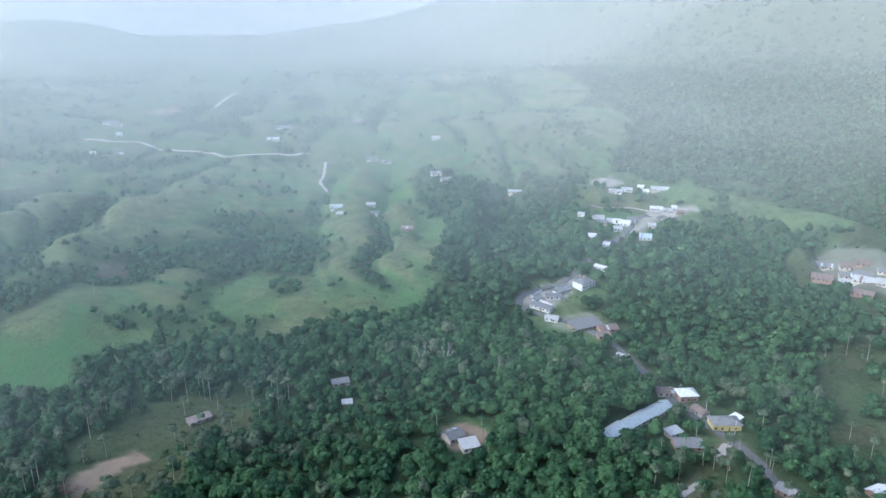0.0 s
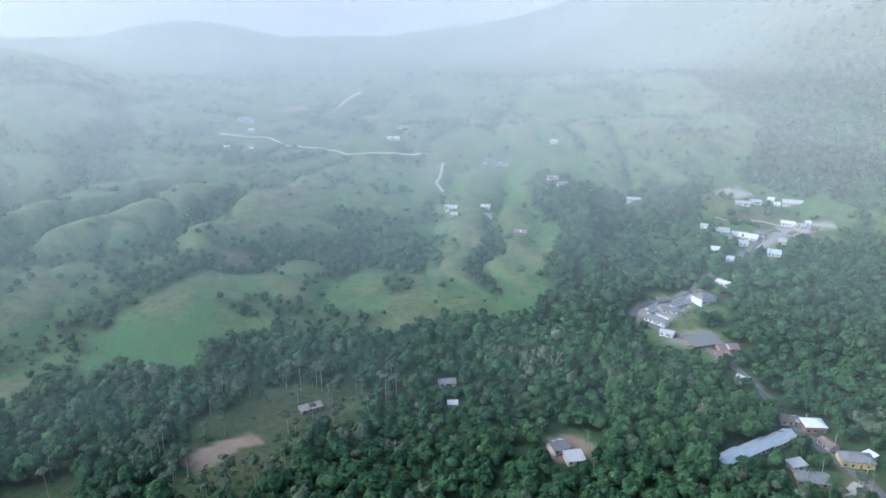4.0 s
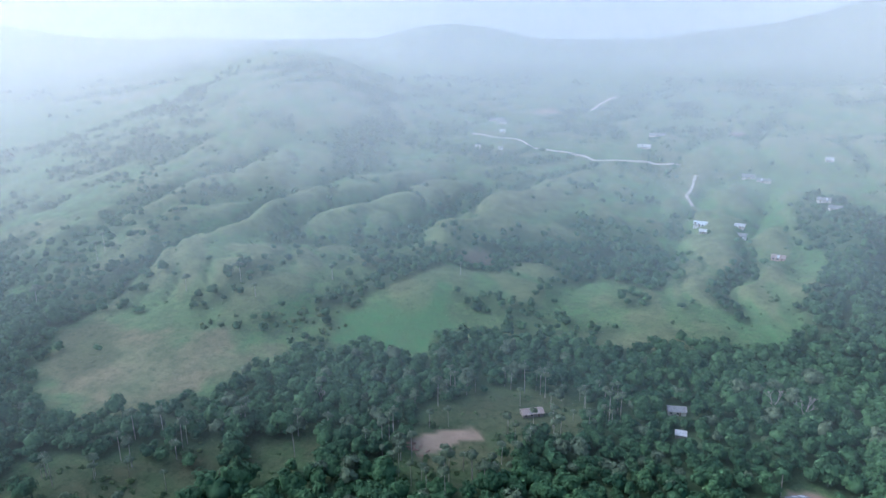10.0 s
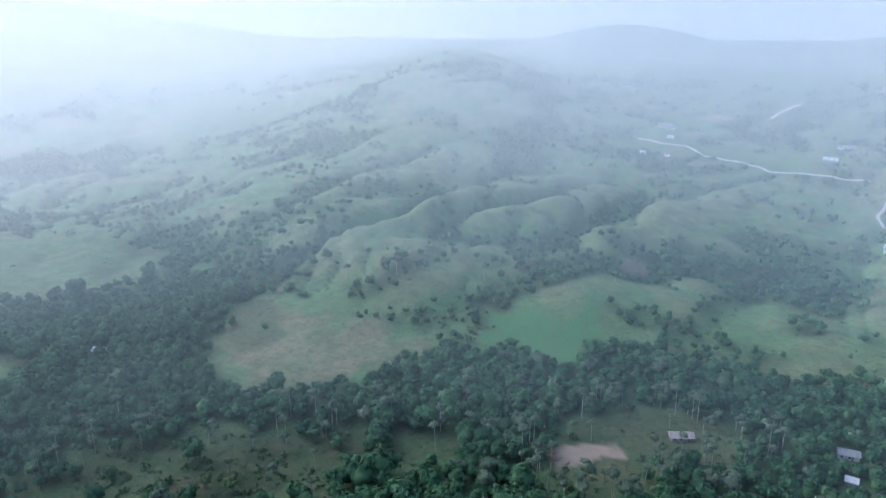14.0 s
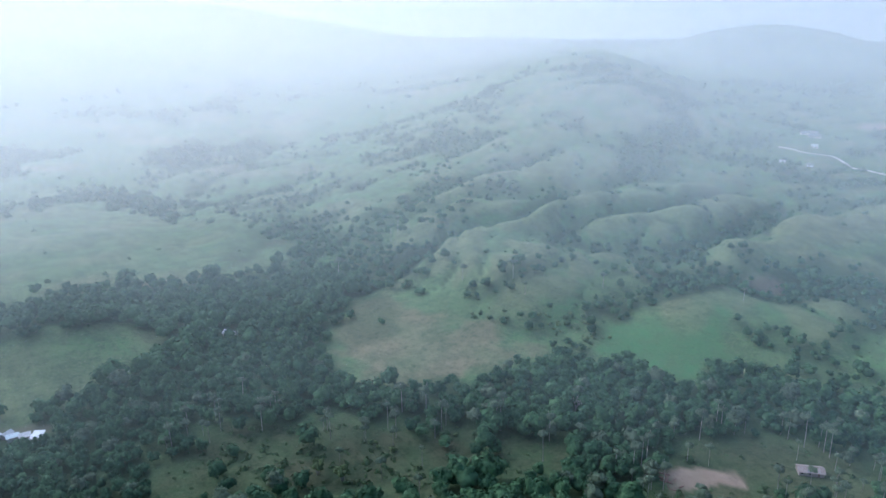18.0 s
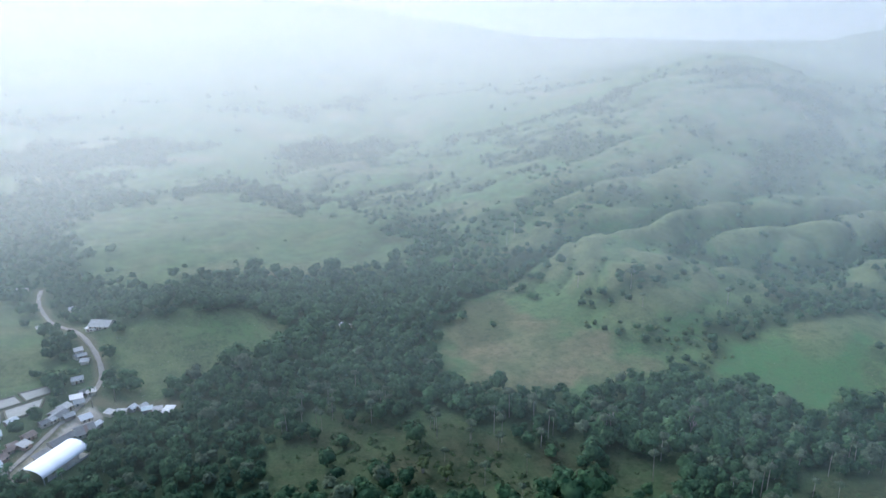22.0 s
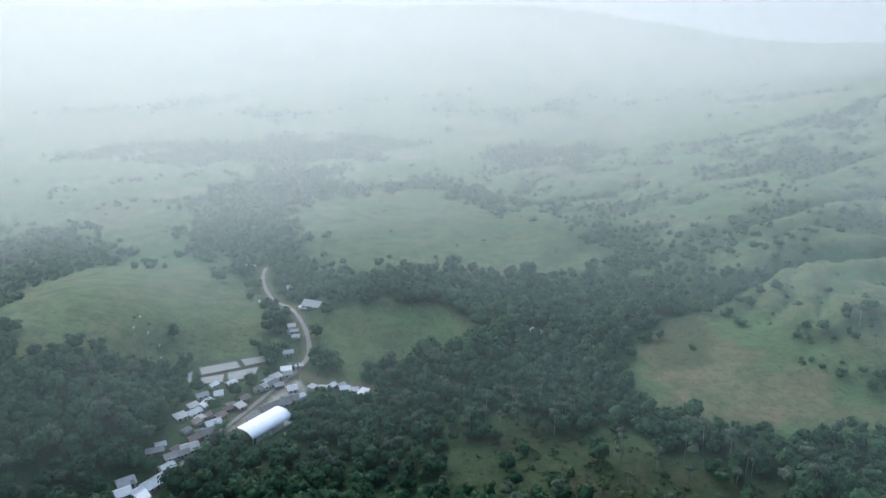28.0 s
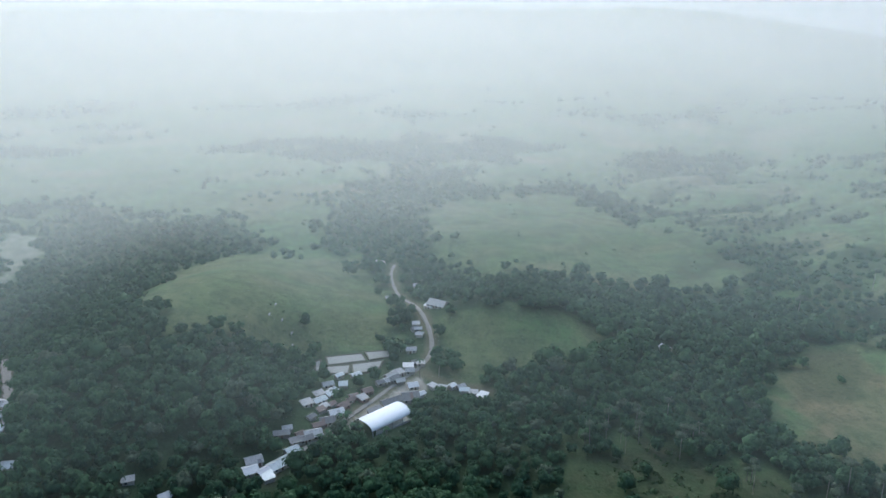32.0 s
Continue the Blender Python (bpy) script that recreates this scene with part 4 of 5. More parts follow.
def ribbon(name, points, wide, lift, material, label, category):
    """A road that lies on the land along a smooth line in plan."""
    pts = [Vector((p[0], p[1], 0)) for p in points]
    line = []
    for i in range(len(pts) - 1):
        p0, p1, p2, p3 = pts[max(i - 1, 0)], pts[i], pts[i + 1], pts[min(i + 2, len(pts) - 1)]
        n = max(2, int((p2 - p1).length / 2.5))
        for k in range(n):
            s = k / n
            line.append(0.5 * (2 * p1 + (p2 - p0) * s + (2 * p0 - 5 * p1 + 4 * p2 - p3) * s * s + (3 * p1 - p0 - 3 * p2 + p3) * s ** 3))
    line.append(pts[-1])
    bm = bmesh.new()
    rows = []
    for i, p in enumerate(line):
        d = (line[min(i + 1, len(line) - 1)] - line[max(i - 1, 0)]).normalized()
        side = Vector((-d.y, d.x, 0))
        half = wide / 2 * (1 + 0.12 * math.sin(i * 0.9) + 0.08 * math.sin(i * 2.3))
        base = max(high(*(p + side * k * half).xy) for k in (-1, 0, 1))
        row = []
        for k, drop in ((-1.25, 0.9), (-1, 0.06), (0, 0), (1, 0.06), (1.25, 0.9)):
            q = p + side * k * half
            row.append(bm.verts.new((q.x, q.y, base + lift - drop)))
        rows.append(row)
    for r0, r1 in zip(rows, rows[1:]):
        for k in range(4):
            bm.faces.new((r0[k + 1], r0[k], r1[k], r1[k + 1]))
    ob = part(name, bm, material)
    return tagged(ob, label, category, kind="structure")


ribbon("road", R_MAIN, 4.4, 0.45, ASPHALT, "worn grey asphalt road winding through the forest", "road")
for line, wide in ((R_DRIVE, 4), (R_PATH, 3), (R_MIDLINE, 2.4), (R_TRACK, 2.8), (R_FAR3, 4.5)):
    ribbon("dirt_track", line, wide, 0.4, GRAVEL, "pale dirt track over the grass", "track")
for line in (R_FARL, R_FARL2):
    ribbon("dirt_road", line, 4.4, 0.5, GRAVEL, "pale gravel road along the hillside", "road")
for line, wide in ((R_VILLAGE, 2.7), (R_LEFTV, 4.5)):
    ribbon("village_road", line, wide, 0.3, DUSTY, "dusty unpaved village road", "road")

# ---------------------------------------------------------------- houses
for rows, group in ((HOUSES_LANE, "houses along the asphalt road"), (HOUSES_COMPOUND, "buildings of the walled compound"), (HOUSES_HAMLET, "houses of the hamlet"),
                    (HOUSES_BLOCK, "row houses of the estate"), (HOUSES_SLOPE, "farm houses on the slope"), (HOUSES_UPPER, "houses of the pond village"),
                    (HOUSES_LOWER, "houses of the pond village"), (HOUSES_SHACKS, "houses of the pond village"), (HOUSES_OUTLYING, "scattered houses")):
    for row in rows:
        house(*row, group)


def yard_wall(a, b):
    """A low plastered wall with a coping, between two places in plan."""
    a, b = Vector((*a, high(*a))), Vector((*b, high(*b)))
    d = b - a
    wall = group_at("yard_wall", Matrix.Translation(a) @ Matrix.Rotation(math.atan2(d.y, d.x), 4, "Z"), "low white plastered wall round the compound yard", "wall", "compound walls")
    l, k = d.xy.length, max(2, int(d.xy.length / 4))
    for i in range(k):
        z = d.z * (i + 0.5) / k
        bm = bmesh.new()
        box(bm, l * i / k, l * (i + 1) / k, -0.12, 0.12, z - 1.2, z + 1.7)
        part("panel", bm, WALLS["white"], wall)
        bm = bmesh.new()
        box(bm, l * i / k - 0.02, l * (i + 1) / k + 0.02, -0.19, 0.19, z + 1.703, z + 1.82)
        part("coping", bm, CONCRETE, wall)


for a, b in [((66.7, 509.2), (80.9, 493.1)), ((66.7, 509.2), (76.3, 519.2)), ((87.4, 525.5), (96.8, 531.4)), ((96.8, 531.4), (109.3, 544.8)), ((87.4, 525.5), (87.0, 507.4))]:
    yard_wall(a, b)


def covered_court():
    """The village's covered court: a barrel roof on steel columns, open at the ends."""
    cx, cy, turn, l, w, eaves, rise = -361.5, -11.8, 132.0, 28.0, 14.5, 4.0, 3.0
    base = high(cx, cy)
    court = group_at("covered_court", pose(cx, cy, base, 0, 0, turn), "open covered court with a bright white barrel roof on steel columns", "covered court")
    n = 18

    def arch(k, out=0.0):
        s = math.pi * k / n
        return (-(w / 2 + out) * math.cos(s), eaves + (rise + out) * math.sin(s) ** 0.9)

    sheets = 9
    for i in range(sheets):
        u0, u1 = -l / 2 + l * i / sheets, -l / 2 + l * (i + 1) / sheets
        bm = bmesh.new()
        for k in range(n):
            (v0, z0), (v1, z1) = arch(k), arch(k + 1)
            (p0, q0), (p1, q1) = arch(k, 0.12), arch(k + 1, 0.12)
            a = [bm.verts.new(c) for c in ((u0, p0, q0), (u1, p0, q0), (u1, p1, q1), (u0, p1, q1))]
            b = [bm.verts.new(c) for c in ((u0, v0, z0), (u1, v0, z0), (u1, v1, z1), (u0, v1, z1))]
            bm.faces.new(a)
            bm.faces.new(b[::-1])
            bm.faces.new((a[0], b[0], b[1], a[1]))
            bm.faces.new((a[1], b[1], b[2], a[2]))
            bm.faces.new((a[2], b[2], b[3], a[3]))
            bm.faces.new((a[3], b[3], b[0], a[0]))
        bmesh.ops.remove_doubles(bm, verts=bm.verts, dist=0.001)
        part("roof_sheet", bm, ROOFS["court"], court)
    for u in (-l / 2 + 0.5, -l / 4, 0, l / 4, l / 2 - 0.5):
        bm = bmesh.new()
        for k in range(n):
            (v0, z0), (v1, z1) = arch(k, -0.1), arch(k + 1, -0.1)
            (p0, q0), (p1, q1) = arch(k, -0.6), arch(k + 1, -0.6)
            slab_pts = [(u - 0.1, v0, z0), (u + 0.1, v0, z0), (u + 0.1, v1, z1), (u - 0.1, v1, z1)]
            f = [bm.verts.new(c) for c in slab_pts]
            g = [bm.verts.new(c) for c in ((u - 0.1, p0, q0), (u + 0.1, p0, q0), (u + 0.1, p1, q1), (u - 0.1, p1, q1))]
            bm.faces.new(f)
            bm.faces.new(g[::-1])
            bm.faces.new((f[1], g[1], g[2], f[2]))
            bm.faces.new((f[3], g[3], g[0], f[0]))
        part("truss", bm, CONCRETE, court)
        for s in (-1, 1):
            bm = bmesh.new()
            box(bm, u - 0.18, u + 0.18, s * w / 2 - 0.18, s * w / 2 + 0.18, -1.5, eaves + 0.1)
            part("column", bm, CONCRETE, court)
    bm = bmesh.new()
    box(bm, -l / 2 + 0.5, l / 2 - 0.5, -w / 2 + 0.4, w / 2 - 0.4, -1.5, 0.35)
    part("court_floor", bm, CONCRETE, court)


covered_court()

# fish ponds with earth banks between them
WATER = plain_material("muddy_water", (0.27, 0.265, 0.235), (0.21, 0.205, 0.18), 0.15, 0.45, bump=0.02, spec=0.03)
BANK = plain_material("grassy_bank", (0.10, 0.098, 0.06), (0.06, 0.066, 0.038), 0.6)
PONDS = [[(-444, -54), (-449, -31), (-438, -27), (-432, -51)], [(-451, -29), (-453, -13), (-443, -12), (-439, -25)],
         [(-430, -52), (-432, -37), (-420, -37), (-420, -50)], [(-433, -36), (-438, -16), (-423, -19), (-420, -34)], [(-437, -60), (-440, -57), (-421, -54), (-422, -58)]]


def pond(corners):
    level = high(-432, -36) + 0.7
    thing = group_at("fish_pond", Matrix.Translation((0, 0, 0)), "shallow muddy fish pond between low earth banks", "pond", "fish ponds by the village", "structure")
    bm = bmesh.new()
    slab(bm, [(x, y, level) for x, y in corners][::-1], 1.4)
    bmesh.ops.recalc_face_normals(bm, faces=bm.faces)
    part("water", bm, WATER, thing)
    n = len(corners)
    for i in range(n):
        a, b = Vector(corners[i]), Vector(corners[(i + 1) % n])
        d = (b - a).normalized()
        s = Vector((-d.y, d.x))
        bm = bmesh.new()
        prev = None
        steps = max(3, int((b - a).length / 2))
        for k in range(steps + 1):
            p = a.lerp(b, k / steps)
            up = level + 0.35 + 0.12 * vnoise(p.x, p.y, 3.0, 51)
            row = [bm.verts.new((p.x + s.x * o, p.y + s.y * o, float(z))) for o, z in ((-0.9, level - 0.7), (-0.4, up), (0.4, up), (0.9, level - 0.7))]
            if prev:
                for q in range(3):
                    bm.faces.new((prev[q], prev[q + 1], row[q + 1], row[q]))
            prev = row
        bmesh.ops.recalc_face_normals(bm, faces=bm.faces)
        part("earth_bank", bm, BANK, thing)


for corners in PONDS:
    pond(corners)

# ---------------------------------------------------------------- trees


def ico(level):
    bm = bmesh.new()
    bmesh.ops.create_icosphere(bm, subdivisions=level, radius=1)
    v = np.array([p.co[:] for p in bm.verts])
    f = np.array([[p.index for p in q.verts] for q in bm.faces])
    bm.free()
    return v, f


ICO0, ICO2 = ico(1), ico(2)


def tube(points, radii, sides=6):
    """A tapering stem through the given points."""
    v, f = [], []
    for i, (p, r) in enumerate(zip(points, radii)):
        for k in range(sides):
            a = 2 * math.pi * k / sides
            v.append((p[0] + r * math.cos(a), p[1] + r * math.sin(a), p[2]))
        if i:
            o = (i - 1) * sides
            for k in range(sides):
                m = (k + 1) % sides
                f += [(o + k, o + m, o + sides + m), (o + k, o + sides + m, o + sides + k)]
    return np.array(v), np.array(f)


def join(pieces):
    v, f, n = [], [], 0
    for a, b in pieces:
        v.append(a)
        f.append(np.asarray(b) + n)
        n += len(a)
    return np.concatenate(v), np.concatenate(f)


def crown_shape(seed, lobes, core, leaves, size, flat=0.75, spread=0.62, body=None, heart=1.0):
    """A crown of unit radius about its own foot: lobes of foliage, each covered with small leaf clumps."""
    rng = np.random.RandomState(seed)
    pieces = []
    centres, sizes = [np.array([0, 0, 0.42 * flat])], [0.66]
    v, f = body or ICO2
    w = v * (1 + rng.uniform(-0.16, 0.16, (len(v), 1))) * np.array([0.66, 0.66, 0.5 * flat]) * heart
    pieces.append((w + centres[0], f))
    for i in range(lobes):
        a, q = rng.uniform(0, 2 * math.pi), math.sqrt(rng.uniform(0.02, 1)) * spread
        c = np.array([q * math.cos(a), q * math.sin(a), flat * (0.95 - 0.8 * q * q + rng.uniform(-0.25, 0.18))])
        r = rng.uniform(0.24, 0.40)
        centres.append(c)
        sizes.append(r)
        v, f = core
        w = v * (1 + rng.uniform(-0.22, 0.22, (len(v), 1))) * np.array([1.0, 1.0, 0.75]) * r * 0.74
        pieces.append((w + c, f))
    n = leaves
    pick = rng.randint(0, len(centres), n)
    d = rng.normal(size=(n, 3))
    d[:, 2] = np.abs(d[:, 2]) * 1.1 - 0.35
    d /= np.linalg.norm(d, axis=1, keepdims=True)
    at = np.array(centres)[pick] + d * (np.array(sizes)[pick] * rng.uniform(0.72, 1.25, n))[:, None] * np.array([1, 1, 0.78])
    dome = at - np.array([0, 0, -0.25])
    nrm = 0.55 * d + 0.9 * dome / (np.linalg.norm(dome, axis=1, keepdims=True) + 1e-9) + rng.normal(size=(n, 3)) * 0.22
    nrm /= np.linalg.norm(nrm, axis=1, keepdims=True)
    side = np.cross(nrm, rng.normal(size=(n, 3)))
    side /= np.linalg.norm(side, axis=1, keepdims=True) + 1e-9
    other = np.cross(nrm, side)
    k = size * rng.uniform(0.6, 1.4, n)[:, None]
    v = np.stack([at + side * k, at - side * k * 0.5 + other * k * 0.9, at - side * k * 0.6 - other * k * 0.8], 1).reshape(-1, 3)
    pieces.append((v, np.arange(3 * n).reshape(-1, 3)))
    return join(pieces)


NEAR_CROWNS = [crown_shape(100 + i, 12, ICO0, 850, 0.09) for i in range(8)]
MID_CROWNS = [crown_shape(200 + i, 5, ICO0, 190, 0.125, body=ICO0) for i in range(10)]
LOW_CROWNS = [crown_shape(300 + i, 3, ICO0, 88, 0.19, body=ICO0) for i in range(10)]
FAR_CROWNS = [crown_shape(400 + i, 1, ICO0, 22, 0.29, 0.62, 0.7, body=ICO0) for i in range(8)]


def mesh_from(name, v, f, material, tint=None, smooth=False):
    mesh = bpy.data.meshes.new(name)
    mesh.vertices.add(len(v))
    mesh.vertices.foreach_set("co", np.ascontiguousarray(v, np.float32).ravel())
    mesh.loops.add(f.size)
    mesh.loops.foreach_set("vertex_index", np.ascontiguousarray(f, np.int32).ravel())
    mesh.polygons.add(len(f))
    mesh.polygons.foreach_set("loop_start", np.arange(0, f.size, 3, dtype=np.int32))
    if tint is not None:
        mesh.attributes.new("tint", "FLOAT", "POINT").data.foreach_set("value", np.ascontiguousarray(tint, np.float32))
    mesh.materials.append(material)
    mesh.update(calc_edges=True)
    if smooth:
        mesh.polygons.foreach_set("use_smooth", np.ones(len(f), bool))
    return mesh


def scatter_places(seed, cell, r0, r1, az0, az1):
    """Jittered places on a grid, kept where the land is wooded."""
    rng = np.random.RandomState(seed)
    k = np.arange(-r1, r1, cell)
    x, y = np.meshgrid(k, k)
    x, y = x.ravel(), y.ravel()
    x, y = x + rng.uniform(-0.48, 0.48, x.size) * cell, y + rng.uniform(-0.48, 0.48, y.size) * cell
    r, az = np.hypot(x, y), np.degrees(np.arctan2(-x, y))
    keep = (r > r0) & (r < r1) & (az > az0) & (az < az1)
    x, y = x[keep], y[keep]
    keep = rng.uniform(size=x.size) < woods(x, y) * (1 - ease(1600, 2500, np.hypot(x, y)))
    x, y = x[keep], y[keep]
    free = np.ones(x.size, bool)
    for row in ALL_HOUSES:
        c, d = math.cos(radians(row[2])), math.sin(radians(row[2]))
        near = 1 - 4.5 / math.hypot(row[0], row[1])
        for k in (1.0, near):
            dx, dy = x - row[0] * k, y - row[1] * k
            free &= np.hypot(np.maximum(np.abs(dx * c + dy * d) - row[3] / 2, 0), np.maximum(np.abs(dy * c - dx * d) - row[4] / 2, 0)) > 3.4
    free &= np.hypot(x + 357.5, y + 11.5) > 15.5
    free &= np.hypot(x + 434, y + 36) > 27
    if r1 < 1600:
        for line in ROADS:
            wide = np.where(np.hypot(x, y) < 385, 6.2, 3.4) if line is R_MAIN else (6.6 if line is R_VILLAGE else 4.6)
            free &= line_gap(x, y, line, False)[0] > wide
    return x[free], y[free]


ALL_HOUSES = HOUSES_LANE + HOUSES_COMPOUND + HOUSES_HAMLET + HOUSES_BLOCK + HOUSES_SLOPE + HOUSES_UPPER + HOUSES_LOWER + HOUSES_SHACKS + HOUSES_OUTLYING


def planted(name, seed, x, y, shapes, radius, stem, label, material=None):
    """One joined wood: crowns of the given shapes and sizes on short stems."""
    rng = np.random.RandomState(seed)
    z = height(x, y)
    vs, fs, ts, n = [], [], [], 0
    stand = np.clip(vnoise(x, y, 60, 61) + 1.1 * inside(x, y, P_GROVE, 15, 8), -1, 1.4)
    open_land = np.maximum(inside(x, y, P_GRASSLAND, 10, 6), 0.8 * inside(x, y, P_SPURS, 20, 10))
    for i in range(len(x)):
        v, f = shapes[rng.randint(len(shapes))]
        r = radius * rng.uniform(0.62, 1.1) ** 1.0 * (1 + 0.18 * stand[i]) * (1.3 if rng.uniform() < 0.14 else 1.0) * (1.22 if radius > 3 else 1.0)
        r = r * (1 - 0.3 * open_land[i])
        if radius < 3:
            r = radius * math.exp(rng.normal() * 0.42 - 0.1)
        a = rng.uniform(0, 2 * math.pi)
        tall = r * rng.uniform(0.95, 1.5)
        c, s = math.cos(a) * r, math.sin(a) * r
        w = np.empty_like(v)
        w[:, 0], w[:, 1], w[:, 2] = v[:, 0] * c - v[:, 1] * s + x[i], v[:, 0] * s + v[:, 1] * c + y[i], v[:, 2] * tall + z[i] + stem * r * rng.uniform(0.5, 1.1)
        vs.append(w)
        fs.append(f + n)
        ts.append(np.full(len(v), min(max(0.5 + 0.32 * stand[i] + rng.normal() * 0.34, 0), 1)))
        n += len(v)
    mesh = mesh_from(name, np.concatenate(vs), np.concatenate(fs), material or LEAF, np.concatenate(ts), True)
    return tagged(new(name, mesh), label, "forest", kind="stuff")


def tree_kind(i):
    """A broadleaf tree with trunk, two limbs and a full crown, as a thing."""
    rng = random.Random(900 + i)
    r, stem = rng.uniform(3.6, 5.8), rng.uniform(2.6, 5.2)
    tree = group_at("tree", Matrix.Identity(4), "broad green forest tree with a dense domed crown", "tree", "forest trees")
    v, f = tube([(0, 0, -0.8), (0.05, 0, stem * 0.5), (0.15 * rng.uniform(-1, 1), 0.1, stem + r * 0.5)], [0.34, 0.24, 0.12], 7)
    limbs = [(v, f)]
    for k in range(3):
        a = rng.uniform(0, 6.28)
        limbs.append(tube([(0, 0, stem * 0.75), (r * 0.3 * math.cos(a), r * 0.3 * math.sin(a), stem + r * 0.2), (r * 0.5 * math.cos(a), r * 0.5 * math.sin(a), stem + r * 0.55)], [0.14, 0.1, 0.05], 5))
    trunk = new("trunk", mesh_from("trunk", *join(limbs), BARK))
    trunk.parent = tree
    v, f = NEAR_CROWNS[i % len(NEAR_CROWNS)]
    w = v * np.array([r, r, r * rng.uniform(0.95, 1.35)]) + np.array([0, 0, stem])
    crown = new("crown", mesh_from("crown", w, f, LEAF if i % 5 else LEAF_PALE, np.full(len(w), rng.uniform(0.1, 0.95)), True))
    crown.parent = tree
    return tree


def place_trees(x, y, kinds, seed, most, least_scale=0.8):
    rng = random.Random(seed)
    used = set()
    for i in range(min(most, len(x))):
        k = rng.randrange(len(kinds))
        m = Matrix.Translation((x[i], y[i], high(x[i], y[i]))) @ Matrix.Rotation(rng.uniform(0, 6.28), 4, "Z")
        s = rng.uniform(least_scale, 1.2)
        if k in used:
            t = copy_thing(kinds[k], m)
        else:
            used.add(k)
            t = kinds[k]
            t.matrix_world = m
        t.scale = (s, s, s * rng.uniform(0.9, 1.15))
    for k, t in enumerate(kinds):
        if k not in used:
            bpy.data.objects.remove(t)


nx, ny = scatter_places(1, 6.8, 232, 430, -46, 132)
order = np.argsort(np.hypot(nx, ny) + 14 * vnoise(nx, ny, 40, 71))
nx, ny = nx[order], ny[order]
place_trees(nx[:300], ny[:300], [tree_kind(i) for i in range(14)], 5, 300)
nx, ny = nx[300:], ny[300:]
pale = np.random.RandomState(77).uniform(size=nx.size) < 0.08
planted("forest", 11, nx[~pale], ny[~pale], MID_CROWNS, 4.9, 0.5, "dense dark green forest of round tree crowns")
planted("pale_forest_trees", 15, nx[pale], ny[pale], MID_CROWNS, 4.7, 0.9, "pale-leaved trees that stand out of the forest", LEAF_PALE)
nx, ny = scatter_places(4, 7.2, 430, 640, -46, 132)
planted("forest_behind", 12, nx, ny, LOW_CROWNS, 5.2, 0.4, "dense dark green forest of round tree crowns further off")
fx, fy = scatter_places(2, 8.8, 640, 1400, -46, 132)
planted("hill_woods", 13, fx, fy, FAR_CROWNS, 4.9, -0.1, "patchy woods in the gullies of the hills")
fx, fy = scatter_places(3, 25, 1400, 2500, -46, 132)
planted("mountain_forest", 14, fx, fy, FAR_CROWNS, 7.5, -0.2, "far forest on the misty mountains")


def bush_places(seed, cell, r0, r1):
    """Open grass with bushes, most of them in the hollows."""
    rng = np.random.RandomState(seed)
    k = np.arange(-r1, r1, cell)
    x, y = np.meshgrid(k, k)
    x, y = x.ravel() + rng.uniform(-0.5, 0.5, x.size) * cell, y.ravel() + rng.uniform(-0.5, 0.5, y.size) * cell
    r, az = np.hypot(x, y), np.degrees(np.arctan2(-x, y))
    keep = (r > r0) & (r < r1) & (az > -46) & (az < 132)
    x, y = x[keep], y[keep]
    hollow = height(x + 11, y) + height(x - 11, y) + height(x, y + 11) + height(x, y - 11) - 4 * height(x, y)
    want = 0.004 + 0.75 * ease(0.5, 2.6, hollow) + 0.13 * ease(0.4, 0.8, vnoise(x, y, 38, 91))
    for outline, share in ((P_VALLEY, 0.03), (P_LEFTMEADOW, 0.03), (P_MOUND, 0.05), (P_DRY, 0.25), (P_GREEN, 0.04)):
        want = want * (1 - (1 - share) * inside(x, y, outline, 3, 3))
    for outline in SCRUB + [P_HUTCLEAR, P_RIGHTGRASS]:
        want = want + 0.62 * inside(x, y, outline, 5, 5) * ease(-0.5, 0.4, vnoise(x, y, 16, 92))
    for outline in (P_DIRT, P_YARD1, P_YARD2, P_YARD3, P_PAD, P_YARD4, P_VYARD, P_QUARRY):
        want = want * (1 - inside(x, y, outline, 2, 2))
    for line in FIELD_LINES:
        want = np.maximum(want, 0.75 * (1 - ease(2.5, 7, line_gap(x, y, line, False)[0])))
    keep = (rng.uniform(size=x.size) < want * (1 - 0.8 * woods(x, y)))
    x, y = x[keep], y[keep]
    free = np.ones(x.size, bool)
    for row in ALL_HOUSES:
        free &= np.hypot(x - row[0], y - row[1]) > 0.5 * max(row[3], row[4]) + 1.5
    for line in ROADS:
        free &= line_gap(x, y, line, False)[0] > 4
    free &= (np.hypot(x + 357.5, y + 11.5) > 17) & (np.hypot(x + 434, y + 36) > 27)
    return x[free], y[free]


BUSHES = [crown_shape(600 + i, 3, ICO0, 70, 0.22, 0.42, 1.0, body=ICO0, heart=0.5) for i in range(8)]
bx, by = bush_places(21, 5.8, 235, 640)
planted("bushes", 22, bx, by, BUSHES, 1.5, -0.3, "low bushes and tall grass tufts on the pastures", LEAF_BUSH)["category"] = "bushes"
bx, by = bush_places(23, 11.5, 640, 1250)
planted("bushes_behind", 24, bx, by, FAR_CROWNS, 2.4, -0.5, "scattered bushes on the hill slopes", LEAF_BUSH)["category"] = "bushes"


